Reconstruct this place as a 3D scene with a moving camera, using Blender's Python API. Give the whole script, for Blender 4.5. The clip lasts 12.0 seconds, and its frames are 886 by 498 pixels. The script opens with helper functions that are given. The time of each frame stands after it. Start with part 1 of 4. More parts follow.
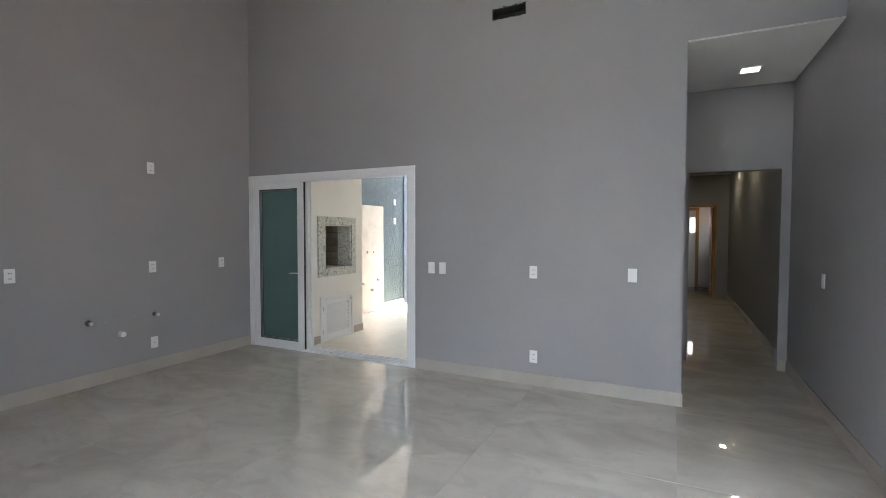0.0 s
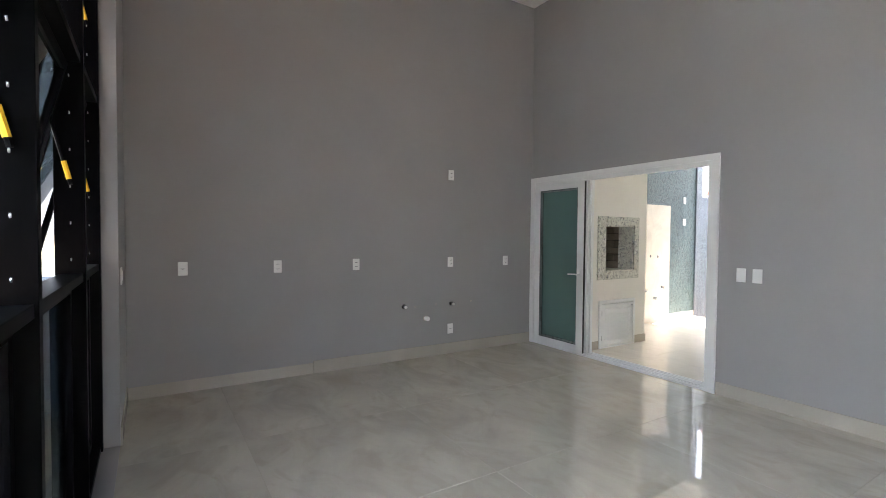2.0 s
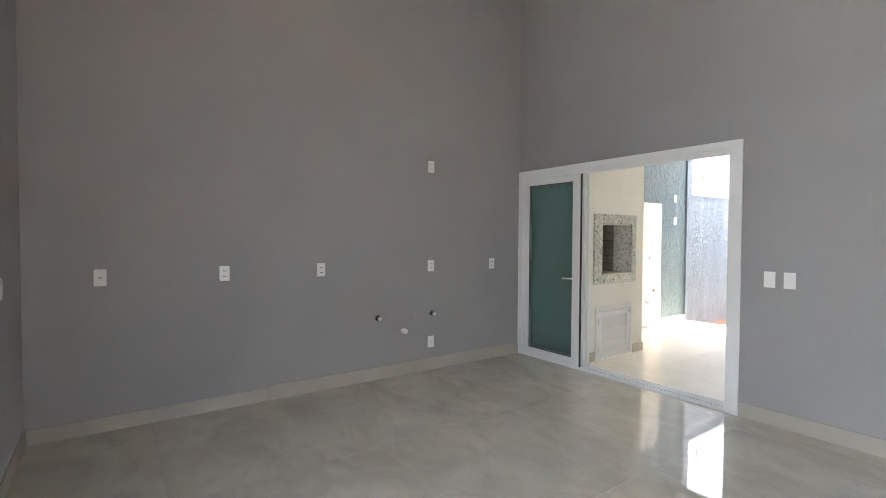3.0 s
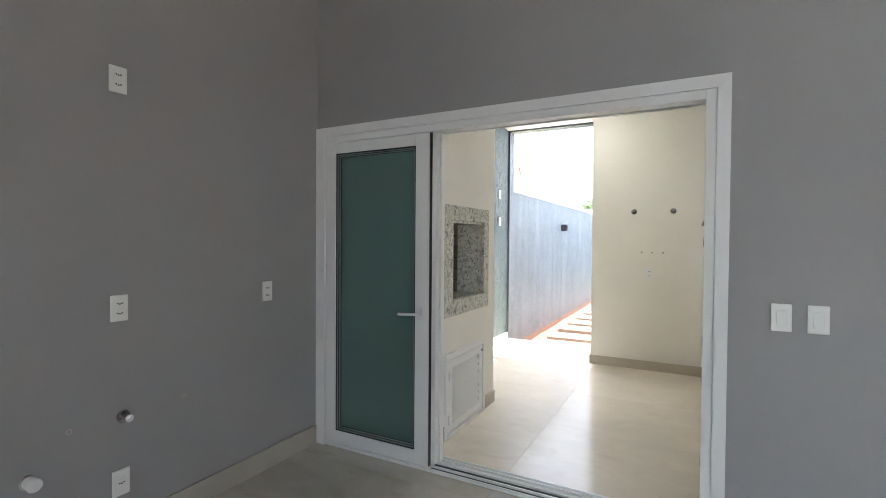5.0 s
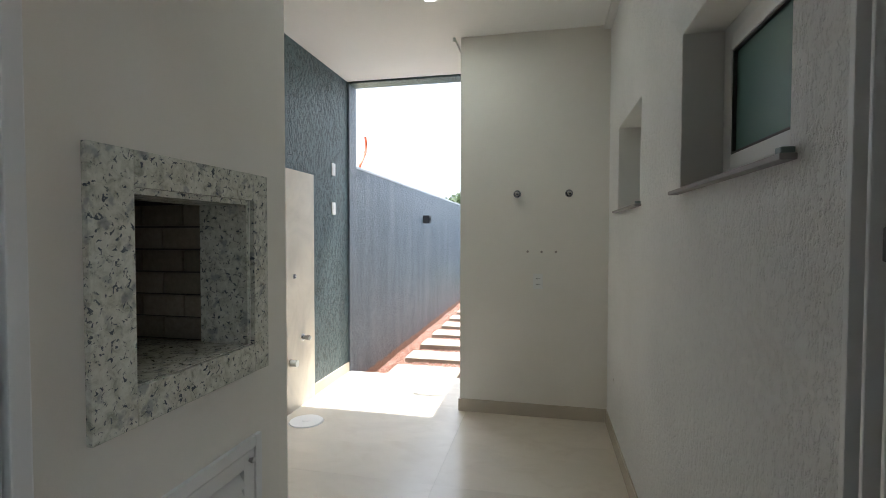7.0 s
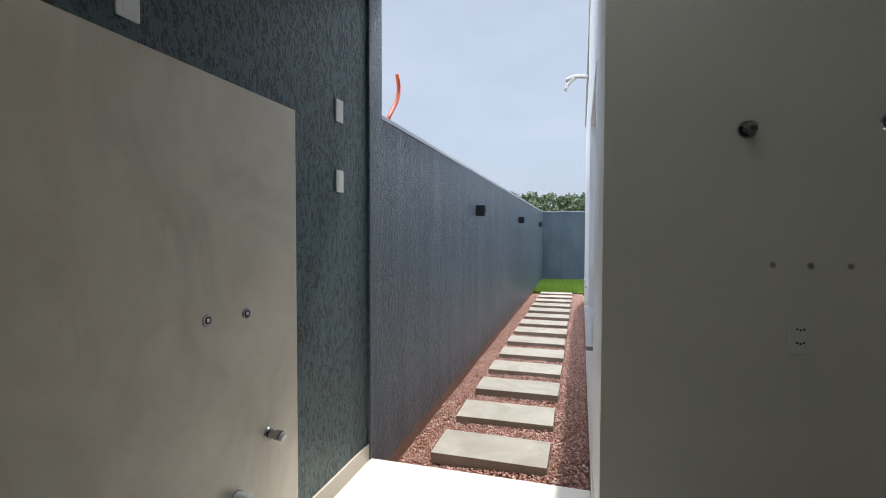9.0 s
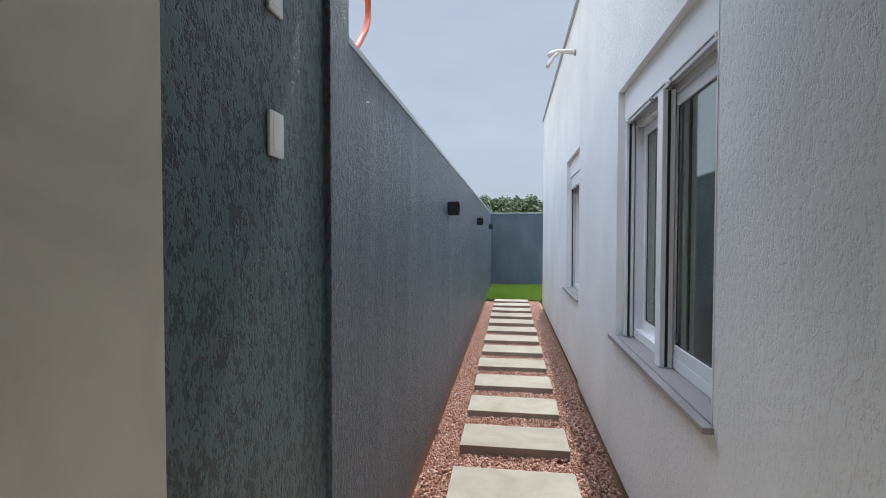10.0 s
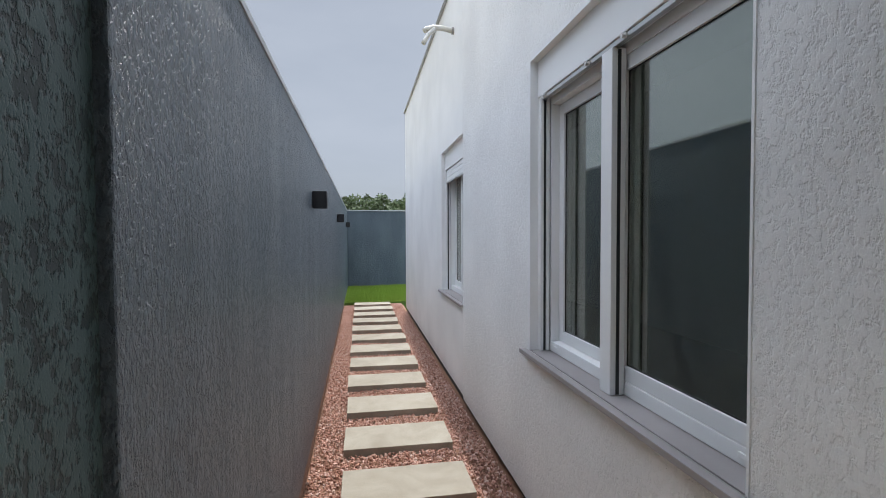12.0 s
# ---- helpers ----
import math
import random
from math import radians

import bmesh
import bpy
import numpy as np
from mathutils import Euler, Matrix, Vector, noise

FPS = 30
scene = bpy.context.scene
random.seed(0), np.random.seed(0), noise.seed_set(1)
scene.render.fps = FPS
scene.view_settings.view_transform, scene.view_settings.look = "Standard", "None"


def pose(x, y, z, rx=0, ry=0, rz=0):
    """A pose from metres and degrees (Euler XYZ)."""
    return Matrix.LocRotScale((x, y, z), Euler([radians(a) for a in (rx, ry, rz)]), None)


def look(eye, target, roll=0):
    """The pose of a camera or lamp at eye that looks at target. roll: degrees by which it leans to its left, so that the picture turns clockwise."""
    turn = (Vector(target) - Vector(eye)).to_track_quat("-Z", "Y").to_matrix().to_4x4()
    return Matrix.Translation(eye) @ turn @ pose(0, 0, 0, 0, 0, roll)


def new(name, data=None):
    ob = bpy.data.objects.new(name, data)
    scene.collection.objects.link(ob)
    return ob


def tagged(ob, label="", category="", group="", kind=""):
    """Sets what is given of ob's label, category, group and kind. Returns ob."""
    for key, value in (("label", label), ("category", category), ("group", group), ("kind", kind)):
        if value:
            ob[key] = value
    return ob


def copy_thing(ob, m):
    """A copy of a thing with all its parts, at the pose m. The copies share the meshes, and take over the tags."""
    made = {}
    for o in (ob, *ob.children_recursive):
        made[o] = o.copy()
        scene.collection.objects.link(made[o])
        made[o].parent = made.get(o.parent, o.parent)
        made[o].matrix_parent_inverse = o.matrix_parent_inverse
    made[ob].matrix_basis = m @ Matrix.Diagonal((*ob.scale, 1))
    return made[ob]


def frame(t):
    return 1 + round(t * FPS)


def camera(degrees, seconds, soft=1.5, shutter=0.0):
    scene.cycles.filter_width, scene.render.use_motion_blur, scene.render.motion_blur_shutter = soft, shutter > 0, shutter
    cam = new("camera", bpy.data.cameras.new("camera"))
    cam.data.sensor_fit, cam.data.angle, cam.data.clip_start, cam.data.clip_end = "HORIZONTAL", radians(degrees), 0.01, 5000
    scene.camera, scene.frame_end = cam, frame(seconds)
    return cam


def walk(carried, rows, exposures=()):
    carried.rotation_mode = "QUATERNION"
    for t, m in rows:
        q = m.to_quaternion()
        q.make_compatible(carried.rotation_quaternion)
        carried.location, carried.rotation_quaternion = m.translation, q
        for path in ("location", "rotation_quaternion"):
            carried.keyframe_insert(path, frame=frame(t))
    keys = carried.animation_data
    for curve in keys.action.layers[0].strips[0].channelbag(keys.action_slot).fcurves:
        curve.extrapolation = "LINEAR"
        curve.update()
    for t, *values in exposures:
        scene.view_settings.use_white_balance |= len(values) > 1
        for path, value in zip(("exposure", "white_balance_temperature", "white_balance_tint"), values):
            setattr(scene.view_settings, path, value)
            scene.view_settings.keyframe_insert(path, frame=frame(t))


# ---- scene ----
cam = camera(86.5, 12.0, soft=0.9)
PATH = [
    (0, (4.858, -4.351, 1.453), (3.985, -2.553, 1.38), 0.1),
    (0.5, (4.872, -4.355, 1.461), (3.741, -2.707, 1.388), 0.2),
    (1, (4.836, -4.374, 1.435), (3.466, -2.918, 1.37), 0.3),
    (1.5, (4.811, -4.34, 1.423), (3.231, -3.115, 1.356), 0.4),
    (2, (4.671, -4.291, 1.4), (2.975, -3.232, 1.341), 0.5),
    (2.5, (4.361, -4.25, 1.389), (2.686, -3.16, 1.337), 0.5),
    (2.7, (4.248, -4.155, 1.383), (2.586, -3.046, 1.331), 0.4),
    (4.3, (2.892, -3.162, 1.4), (1.632, -1.611, 1.361), 0.45),
    (4.5, (2.692, -2.971, 1.393), (1.523, -1.348, 1.356), 0.5),
    (5, (2.278, -2.455, 1.4), (1.341, -0.689, 1.363), 0.4),
    (5.5, (1.968, -1.958, 1.397), (1.252, -0.09, 1.363), 0.4),
    (6, (1.831, -1.411, 1.393), (1.334, 0.525, 1.353), 0.3),
    (6.5, (1.862, -0.959, 1.392), (1.475, 1.003, 1.337), 0.1),
    (7, (1.91, -0.59, 1.411), (1.49, 1.364, 1.351), 0.1),
    (7.5, (2.009, -0.255, 1.387), (1.453, 1.666, 1.33), 0.1),
    (7.7, (1.98, -0.085, 1.374), (1.381, 1.822, 1.316), 0.1),
    (9.3, (0.984, 1.692, 1.39), (0.456, 3.621, 1.32), 0.15),
    (9.5, (0.868, 1.934, 1.408), (0.395, 3.875, 1.338), 0.15),
    (10, (0.553, 2.424, 1.397), (0.271, 4.404, 1.342), 0.1),
    (10.5, (0.397, 2.79, 1.391), (0.328, 4.788, 1.344), -0.1),
    (11, (0.332, 3.137, 1.387), (0.465, 5.132, 1.325), -0.4),
    (11.5, (0.299, 3.374, 1.387), (0.58, 5.353, 1.317), -0.4),
    (12, (0.314, 3.17, 1.388), (0.662, 5.138, 1.328), -0.2),
]
rows = [(t, look(e, g, r)) for t, e, g, r in PATH]
EXPOSURES = [(0.0, 3.48, 6450, 13), (2.0, 3.62, 6650, 12), (2.5, 3.8, 6750, 12), (4.5, 3.68, 6400, 10), (5.0, 3.38, 6550, 10), (5.5, 3.25, 6550, 11), (6.0, 2.65, 6450, 10), (6.5, 2.32, 6400, 9), (7.0, 2.15, 6300, 8), (7.7, 2.0, 6300, 8), (9.3, 0.67, 6100, 8), (10.5, 0.59, 6250, 8), (12.0, 0.48, 6400, 8)]
walk(cam, rows, EXPOSURES)

# ---- world and sun ----
SUN = Vector((0.046, 0.40, 1.0)).normalized()
world = bpy.data.worlds.new("sky")
scene.world = world
world.use_nodes = True
wn, wl = world.node_tree.nodes, world.node_tree.links
wn.clear()
sky = wn.new("ShaderNodeTexSky")
sky.sky_type = "NISHITA"
sky.sun_disc = False
sky.sun_elevation = math.asin(SUN.z)
sky.sun_rotation = math.atan2(SUN.x, SUN.y)
sky.dust_density, sky.air_density = 2.5, 1.0
tc, mp = wn.new("ShaderNodeTexCoord"), wn.new("ShaderNodeMapping")
mp.inputs["Scale"].default_value = (1.6, 1.6, 5.0)
cl = wn.new("ShaderNodeTexNoise")
cl.inputs["Scale"].default_value, cl.inputs["Detail"].default_value = 1.6, 6
ramp = wn.new("ShaderNodeValToRGB")
ramp.color_ramp.elements[0].position, ramp.color_ramp.elements[0].color = 0.3, (0.72, 0.72, 0.72, 1)
ramp.color_ramp.elements[1].position, ramp.color_ramp.elements[1].color = 0.72, (0.95, 0.95, 0.95, 1)
mixc = wn.new("ShaderNodeMix")
mixc.data_type = "RGBA"
mixc.inputs["B"].default_value = (8.2, 8.9, 10.4, 1)
bg, wo = wn.new("ShaderNodeBackground"), wn.new("ShaderNodeOutputWorld")
bg.inputs["Strength"].default_value = 0.10
wl.new(tc.outputs["Generated"], mp.inputs["Vector"])
wl.new(mp.outputs["Vector"], cl.inputs["Vector"])
wl.new(cl.outputs["Fac"], ramp.inputs["Fac"])
wl.new(ramp.outputs["Color"], mixc.inputs["Factor"])
wl.new(sky.outputs["Color"], mixc.inputs["A"])
# thin haze is brighter towards the high sun than near the horizon
sxyz, rise = wn.new("ShaderNodeSeparateXYZ"), wn.new("ShaderNodeMapRange")
rise.inputs["From Min"].default_value, rise.inputs["From Max"].default_value = 0.45, 0.80
rise.inputs["To Min"].default_value, rise.inputs["To Max"].default_value = 0.47, 2.7
glow = wn.new("ShaderNodeVectorMath")
glow.operation = "SCALE"
wl.new(tc.outputs["Generated"], sxyz.inputs[0])
wl.new(sxyz.outputs["Z"], rise.inputs["Value"])
wl.new(mixc.outputs["Result"], glow.inputs[0])
wl.new(rise.outputs["Result"], glow.inputs["Scale"])
wl.new(glow.outputs[0], bg.inputs["Color"])
wl.new(bg.outputs["Background"], wo.inputs["Surface"])
sun = new("sun", bpy.data.lights.new("sun", "SUN"))
sun.data.energy, sun.data.angle, sun.data.color = 3.1, radians(0.6), (1.0, 0.965, 0.92)
sun.matrix_world = look(SUN * 30, (0, 0, 0))


# ---- materials ----
def material(name, rough=0.6, metal=0.0, spec=0.5):
    m = bpy.data.materials.new(name)
    m.use_nodes = True
    n, l = m.node_tree.nodes, m.node_tree.links
    b = n["Principled BSDF"]
    b.inputs["Roughness"].default_value = rough
    b.inputs["Metallic"].default_value = metal
    b.inputs["Specular IOR Level"].default_value = spec
    return m, n, l, b


def coords(n, l, scale=(1, 1, 1)):
    t, p = n.new("ShaderNodeNewGeometry"), n.new("ShaderNodeMapping")
    p.inputs["Scale"].default_value = scale
    l.new(t.outputs["Position"], p.inputs["Vector"])
    return p.outputs["Vector"]


def tex_noise(n, l, vec, scale, detail=4, rough=0.5, distort=0.0):
    x = n.new("ShaderNodeTexNoise")
    x.inputs["Scale"].default_value, x.inputs["Detail"].default_value = scale, detail
    x.inputs["Roughness"].default_value, x.inputs["Distortion"].default_value = rough, distort
    l.new(vec, x.inputs["Vector"])
    return x.outputs["Fac"]


def colour_ramp(n, l, fac, *stops):
    r = n.new("ShaderNodeValToRGB")
    while len(r.color_ramp.elements) < len(stops):
        r.color_ramp.elements.new(0.5)
    for e, (p, c) in zip(r.color_ramp.elements, stops):
        e.position, e.color = p, (*c, 1)
    l.new(fac, r.inputs["Fac"])
    return r.outputs["Color"]


def blend(n, l, fac, a, b, mode="MIX"):
    x = n.new("ShaderNodeMix")
    x.data_type, x.blend_type = "RGBA", mode
    for key, v in (("Factor", fac), ("A", a), ("B", b)):
        if isinstance(v, (int, float)):
            x.inputs[key].default_value = v
        elif isinstance(v, tuple):
            x.inputs[key].default_value = (*v, 1)
        else:
            l.new(v, x.inputs[key])
    return x.outputs["Result"]


def relief(n, l, b, height, strength, distance):
    x = n.new("ShaderNodeBump")
    x.inputs["Strength"].default_value, x.inputs["Distance"].default_value = strength, distance
    l.new(height, x.inputs["Height"])
    l.new(x.outputs["Normal"], b.inputs["Normal"])
    return x


def scaled(c, k):
    return tuple(min(1.0, v * k) for v in c)


def plain(name, c, rough=0.5, metal=0.0, vary=0.06, grain=40.0, bump=0.05, spec=0.5):
    """A smooth painted, moulded or metal surface with slight unevenness."""
    m, n, l, b = material(name, rough, metal, spec)
    v = coords(n, l)
    big, fine = tex_noise(n, l, v, 1.7, 3), tex_noise(n, l, v, grain, 3)
    col = colour_ramp(n, l, big, (0.3, scaled(c, 1 - vary)), (0.7, scaled(c, 1 + vary)))
    l.new(col, b.inputs["Base Color"])
    relief(n, l, b, fine, bump, 0.002)
    return m


def grafiato(name, c, low, rough, strength, distance, size=40, cover=0.46, edge=0.07, fine=0.2, stretch=0.55):
    """Scratched render: flat pads broken by ragged upright hollows, over a sandy grain."""
    m, n, l, b = material(name, rough)
    v = coords(n, l, (1.0, 1.0, stretch))
    a = tex_noise(n, l, v, size, 4, 0.62, 0.0)
    e = tex_noise(n, l, v, size * 2.7, 3, 0.6, 0.0)
    mixed = blend(n, l, 0.36, a, e)
    d = tex_noise(n, l, coords(n, l), size * 6, 2, 0.6)
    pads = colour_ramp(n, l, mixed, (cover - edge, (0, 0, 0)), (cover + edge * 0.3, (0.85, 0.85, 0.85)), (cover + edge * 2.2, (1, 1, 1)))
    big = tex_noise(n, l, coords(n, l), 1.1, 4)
    # hollows take a darker colour, which paints in the shade inside them
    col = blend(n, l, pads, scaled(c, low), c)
    tone = colour_ramp(n, l, big, (0.3, (0.90, 0.90, 0.90)), (0.7, (1.06, 1.06, 1.06)))
    l.new(blend(n, l, 1.0, col, tone, "MULTIPLY"), b.inputs["Base Color"])
    relief(n, l, b, blend(n, l, fine, pads, d), strength, distance)
    return m


def porcelain(name, c, vein, rough, contrast=1.0, spec=0.5, wave=0.0008):
    """Polished large-format tile with soft marble clouds; each tile is shifted by its own random number."""
    m, n, l, b = material(name, rough, 0.0, spec)
    info, geo = n.new("ShaderNodeObjectInfo"), n.new("ShaderNodeNewGeometry")
    off = n.new("ShaderNodeVectorMath")
    off.operation = "MULTIPLY_ADD"
    off.inputs[1].default_value = (23, 41, 0)
    l.new(info.outputs["Random"], off.inputs[0])
    l.new(geo.outputs["Position"], off.inputs[2])
    v = off.outputs[0]
    drift = n.new("ShaderNodeMapping")
    drift.inputs["Scale"].default_value, drift.inputs["Rotation"].default_value = (0.9, 1.5, 1.0), (0, 0, 0.35)
    l.new(v, drift.inputs["Vector"])
    cloud = tex_noise(n, l, drift.outputs["Vector"], 1.6, 8, 0.58, 0.9)
    fine = tex_noise(n, l, drift.outputs["Vector"], 3.4, 5, 0.55, 1.2)
    base = colour_ramp(n, l, cloud, (0.30, scaled(c, 1 - 0.26 * contrast)), (0.5, scaled(c, 0.98)), (0.70, scaled(c, 1 + 0.14 * contrast)))
    vf = colour_ramp(n, l, fine, (0.52, (0, 0, 0)), (0.72, (0.75, 0.75, 0.75)))
    l.new(blend(n, l, vf, base, vein), b.inputs["Base Color"])
    smear = tex_noise(n, l, v, 5, 4)
    rr = n.new("ShaderNodeMapRange")
    rr.inputs["To Min"].default_value, rr.inputs["To Max"].default_value = rough * 0.6, rough * 1.7
    l.new(smear, rr.inputs["Value"])
    l.new(rr.outputs["Result"], b.inputs["Roughness"])
    relief(n, l, b, tex_noise(n, l, v, 2.6, 1), 1.0, wave)
    return m


def make_granite():
    m, n, l, b = material("speckled_granite", 0.22)
    v = coords(n, l)
    a, d = tex_noise(n, l, v, 30, 5, 0.65, 0.6), tex_noise(n, l, v, 58, 4, 0.60, 0.7)
    base = colour_ramp(n, l, a, (0.32, (0.36, 0.36, 0.30)), (0.45, (0.60, 0.595, 0.515)), (0.62, (0.74, 0.735, 0.66)))
    spots = colour_ramp(n, l, d, (0.585, (0, 0, 0)), (0.62, (1, 1, 1)))
    col = blend(n, l, spots, base, (0.10, 0.115, 0.135))
    g = tex_noise(n, l, v, 20, 3)
    gs = colour_ramp(n, l, g, (0.58, (0, 0, 0)), (0.68, (0.6, 0.6, 0.6)))
    l.new(blend(n, l, gs, col, (0.22, 0.23, 0.26)), b.inputs["Base Color"])
    return m


def make_pieces(name, stops, rough, grain, bump, island=True):
    """Pieces that differ from one another: by island in a joined mesh, by object otherwise."""
    m, n, l, b = material(name, rough)
    v = coords(n, l)
    src = n.new("ShaderNodeNewGeometry").outputs["Random Per Island"] if island else n.new("ShaderNodeObjectInfo").outputs["Random"]
    col = colour_ramp(n, l, src, *stops)
    f = tex_noise(n, l, v, grain, 5, 0.65)
    tone = colour_ramp(n, l, f, (0.25, (0.72, 0.72, 0.72)), (0.75, (1.15, 1.15, 1.15)))
    l.new(blend(n, l, 1.0, col, tone, "MULTIPLY"), b.inputs["Base Color"])
    relief(n, l, b, f, bump, 0.003)
    return m


def make_glass(name, tint, rough, clear=1.0, ior=1.5):
    m, n, l, b = material(name, rough)
    b.inputs["Base Color"].default_value = (*tint, 1)
    b.inputs["Transmission Weight"].default_value = clear
    b.inputs["IOR"].default_value = ior
    return m


def make_light(name, c, power):
    m, n, l, b = material(name, 0.4)
    b.inputs["Base Color"].default_value = (0.8, 0.8, 0.8, 1)
    b.inputs["Emission Color"].default_value = (*c, 1)
    b.inputs["Emission Strength"].default_value = power
    return m


def make_boundary():
    """Dark scratched render with the reddish splash of soil along its foot and pale weathering streaks."""
    m = grafiato("dark_grey_render_weathered", (0.094, 0.128, 0.163), 0.66, 0.38, 1.0, 0.0085, 56, 0.50, 0.045, 0.14, 0.55)
    n, l = m.node_tree.nodes, m.node_tree.links
    b = n["Principled BSDF"]
    col = b.inputs["Base Color"].links[0].from_socket
    st = tex_noise(n, l, coords(n, l, (1, 2.2, 0.25)), 2.0, 5, 0.6)
    sr = colour_ramp(n, l, st, (0.42, (0, 0, 0)), (0.72, (0.5, 0.5, 0.5)))
    col = blend(n, l, sr, col, (0.19, 0.225, 0.265))
    sep = n.new("ShaderNodeSeparateXYZ")
    l.new(n.new("ShaderNodeNewGeometry").outputs["Position"], sep.inputs[0])
    wob = tex_noise(n, l, coords(n, l), 6.0, 4)
    add = n.new("ShaderNodeMath")
    add.operation = "MULTIPLY_ADD"
    add.inputs[1].default_value = -0.10
    lift = n.new("ShaderNodeMath")
    lift.inputs[1].default_value = 0.2
    l.new(sep.outputs["Z"], lift.inputs[0])
    l.new(wob, add.inputs[0])
    l.new(lift.outputs[0], add.inputs[2])
    dirt = colour_ramp(n, l, add.outputs[0], (0.0, (0.85, 0.85, 0.85)), (0.03, (0, 0, 0)))
    l.new(blend(n, l, dirt, col, (0.26, 0.13, 0.07)), b.inputs["Base Color"])
    return m


def make_concrete():
    m, n, l, b = material("cast_concrete", 0.85)
    v = coords(n, l)
    a, f = tex_noise(n, l, v, 3.0, 6, 0.6, 0.5), tex_noise(n, l, v, 120, 3)
    col = colour_ramp(n, l, a, (0.3, (0.235, 0.205, 0.16)), (0.55, (0.30, 0.268, 0.215)), (0.75, (0.35, 0.318, 0.26)))
    l.new(blend(n, l, 0.25, col, f, "OVERLAY"), b.inputs["Base Color"])
    relief(n, l, b, f, 0.25, 0.002)
    return m


M_GREY = plain("grey_wall_paint", (0.325, 0.318, 0.315), 0.6, vary=0.03, grain=220, bump=0.10)
M_CREAM = plain("cream_wall_paint", (0.83, 0.80, 0.735), 0.6, vary=0.03, grain=160, bump=0.12)
M_CEIL = plain("white_ceiling_paint", (0.87, 0.865, 0.84), 0.75, vary=0.02, grain=120, bump=0.05)
M_WHITE_TEX = grafiato("white_scratched_render", (0.84, 0.835, 0.82), 0.98, 0.5, 1.0, 0.0036, 42, 0.49, 0.06, 0.12, 0.7)
M_WHITE_SMOOTH = grafiato("white_fine_render", (0.83, 0.83, 0.82), 0.99, 0.55, 0.5, 0.002, 70, 0.45, 0.09, 0.2)
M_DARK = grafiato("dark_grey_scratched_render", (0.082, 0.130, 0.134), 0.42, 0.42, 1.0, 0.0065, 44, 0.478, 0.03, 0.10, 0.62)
M_BOUND = make_boundary()
M_PLASTER = plain("smooth_white_plaster", (0.80, 0.785, 0.75), 0.7, vary=0.05, grain=60, bump=0.15)
M_FLOOR = porcelain("polished_beige_porcelain", (0.52, 0.475, 0.405), (0.445, 0.395, 0.325), 0.010, 0.75, 1.0)
M_FLOOR.node_tree.nodes["Principled BSDF"].inputs["IOR"].default_value = 1.72
M_PATIO = porcelain("satin_cream_porcelain", (0.74, 0.67, 0.56), (0.66, 0.585, 0.475), 0.16, 0.35)
M_BASE = plain("beige_porcelain_skirting", (0.44, 0.405, 0.35), 0.2, vary=0.10, grain=18, bump=0.02)
M_BASE_OUT = plain("cream_porcelain_skirting", (0.54, 0.48, 0.395), 0.25, vary=0.08, grain=18, bump=0.02)
M_PANEL = porcelain("cream_porcelain_slab", (0.68, 0.625, 0.53), (0.62, 0.56, 0.46), 0.3, 0.9)
M_GROUT = plain("beige_grout", (0.50, 0.45, 0.38), 0.9)
M_PVC = plain("white_pvc", (0.80, 0.80, 0.79), 0.3, vary=0.02, bump=0.01)
M_PLASTIC = plain("white_plastic", (0.82, 0.82, 0.80), 0.3, vary=0.02, bump=0.01)
M_BEAD = plain("grey_green_bead", (0.22, 0.27, 0.255), 0.4)
M_SLOT = plain("dark_slot", (0.04, 0.04, 0.04), 0.5)
M_SEAL = plain("black_rubber_gasket", (0.02, 0.022, 0.022), 0.6)
M_BLACK = plain("black_anodised_aluminium", (0.0025, 0.0025, 0.003), 0.4, vary=0.15, spec=0.03)
M_LAMPBLACK = plain("black_powder_coat", (0.012, 0.012, 0.014), 0.5)
M_STEEL = plain("brushed_steel", (0.55, 0.55, 0.55), 0.3, metal=1.0, vary=0.08)
M_CHROME = plain("chrome", (0.42, 0.42, 0.43), 0.14, metal=1.0, vary=0.05)
M_COPING = plain("zinc_coping", (0.46, 0.48, 0.50), 0.45, metal=0.5, vary=0.12)
M_SILL = plain("grey_stone_sill", (0.30, 0.275, 0.27), 0.5, vary=0.1, grain=90, bump=0.12)
M_GRANITE = make_granite()
M_BRICK = make_pieces("refractory_brick", ((0.0, (0.19, 0.16, 0.12)), (0.5, (0.26, 0.225, 0.17)), (1.0, (0.32, 0.28, 0.22))), 0.9, 45, 0.4, False)
M_MORTAR_SHADE = plain("sooty_mortar_and_plinth_shade", (0.09, 0.08, 0.07), 0.95)
M_GRAVEL = make_pieces("crushed_pink_granite", ((0.0, (0.25, 0.12, 0.085)), (0.35, (0.42, 0.22, 0.16)), (0.7, (0.53, 0.31, 0.235)), (1.0, (0.62, 0.46, 0.39))), 0.85, 130, 0.3)
M_SOIL = plain("red_soil", (0.22, 0.115, 0.07), 0.95, vary=0.25, grain=60, bump=0.6)
M_STEP = make_concrete()
M_TERRACE = plain("beige_terrace_paving", (0.17, 0.15, 0.12), 0.8, vary=0.15, grain=30, bump=0.3)
M_GRASS = make_pieces("lawn_blades", ((0.0, (0.12, 0.21, 0.02)), (0.5, (0.22, 0.34, 0.035)), (1.0, (0.34, 0.45, 0.07))), 0.7, 8, 0.0)
M_TURF = plain("green_turf", (0.09, 0.17, 0.03), 0.95, vary=0.3, grain=30, bump=0.5)
M_EARTH = plain("dry_earth", (0.20, 0.17, 0.10), 0.95, vary=0.3, grain=6, bump=0.5)
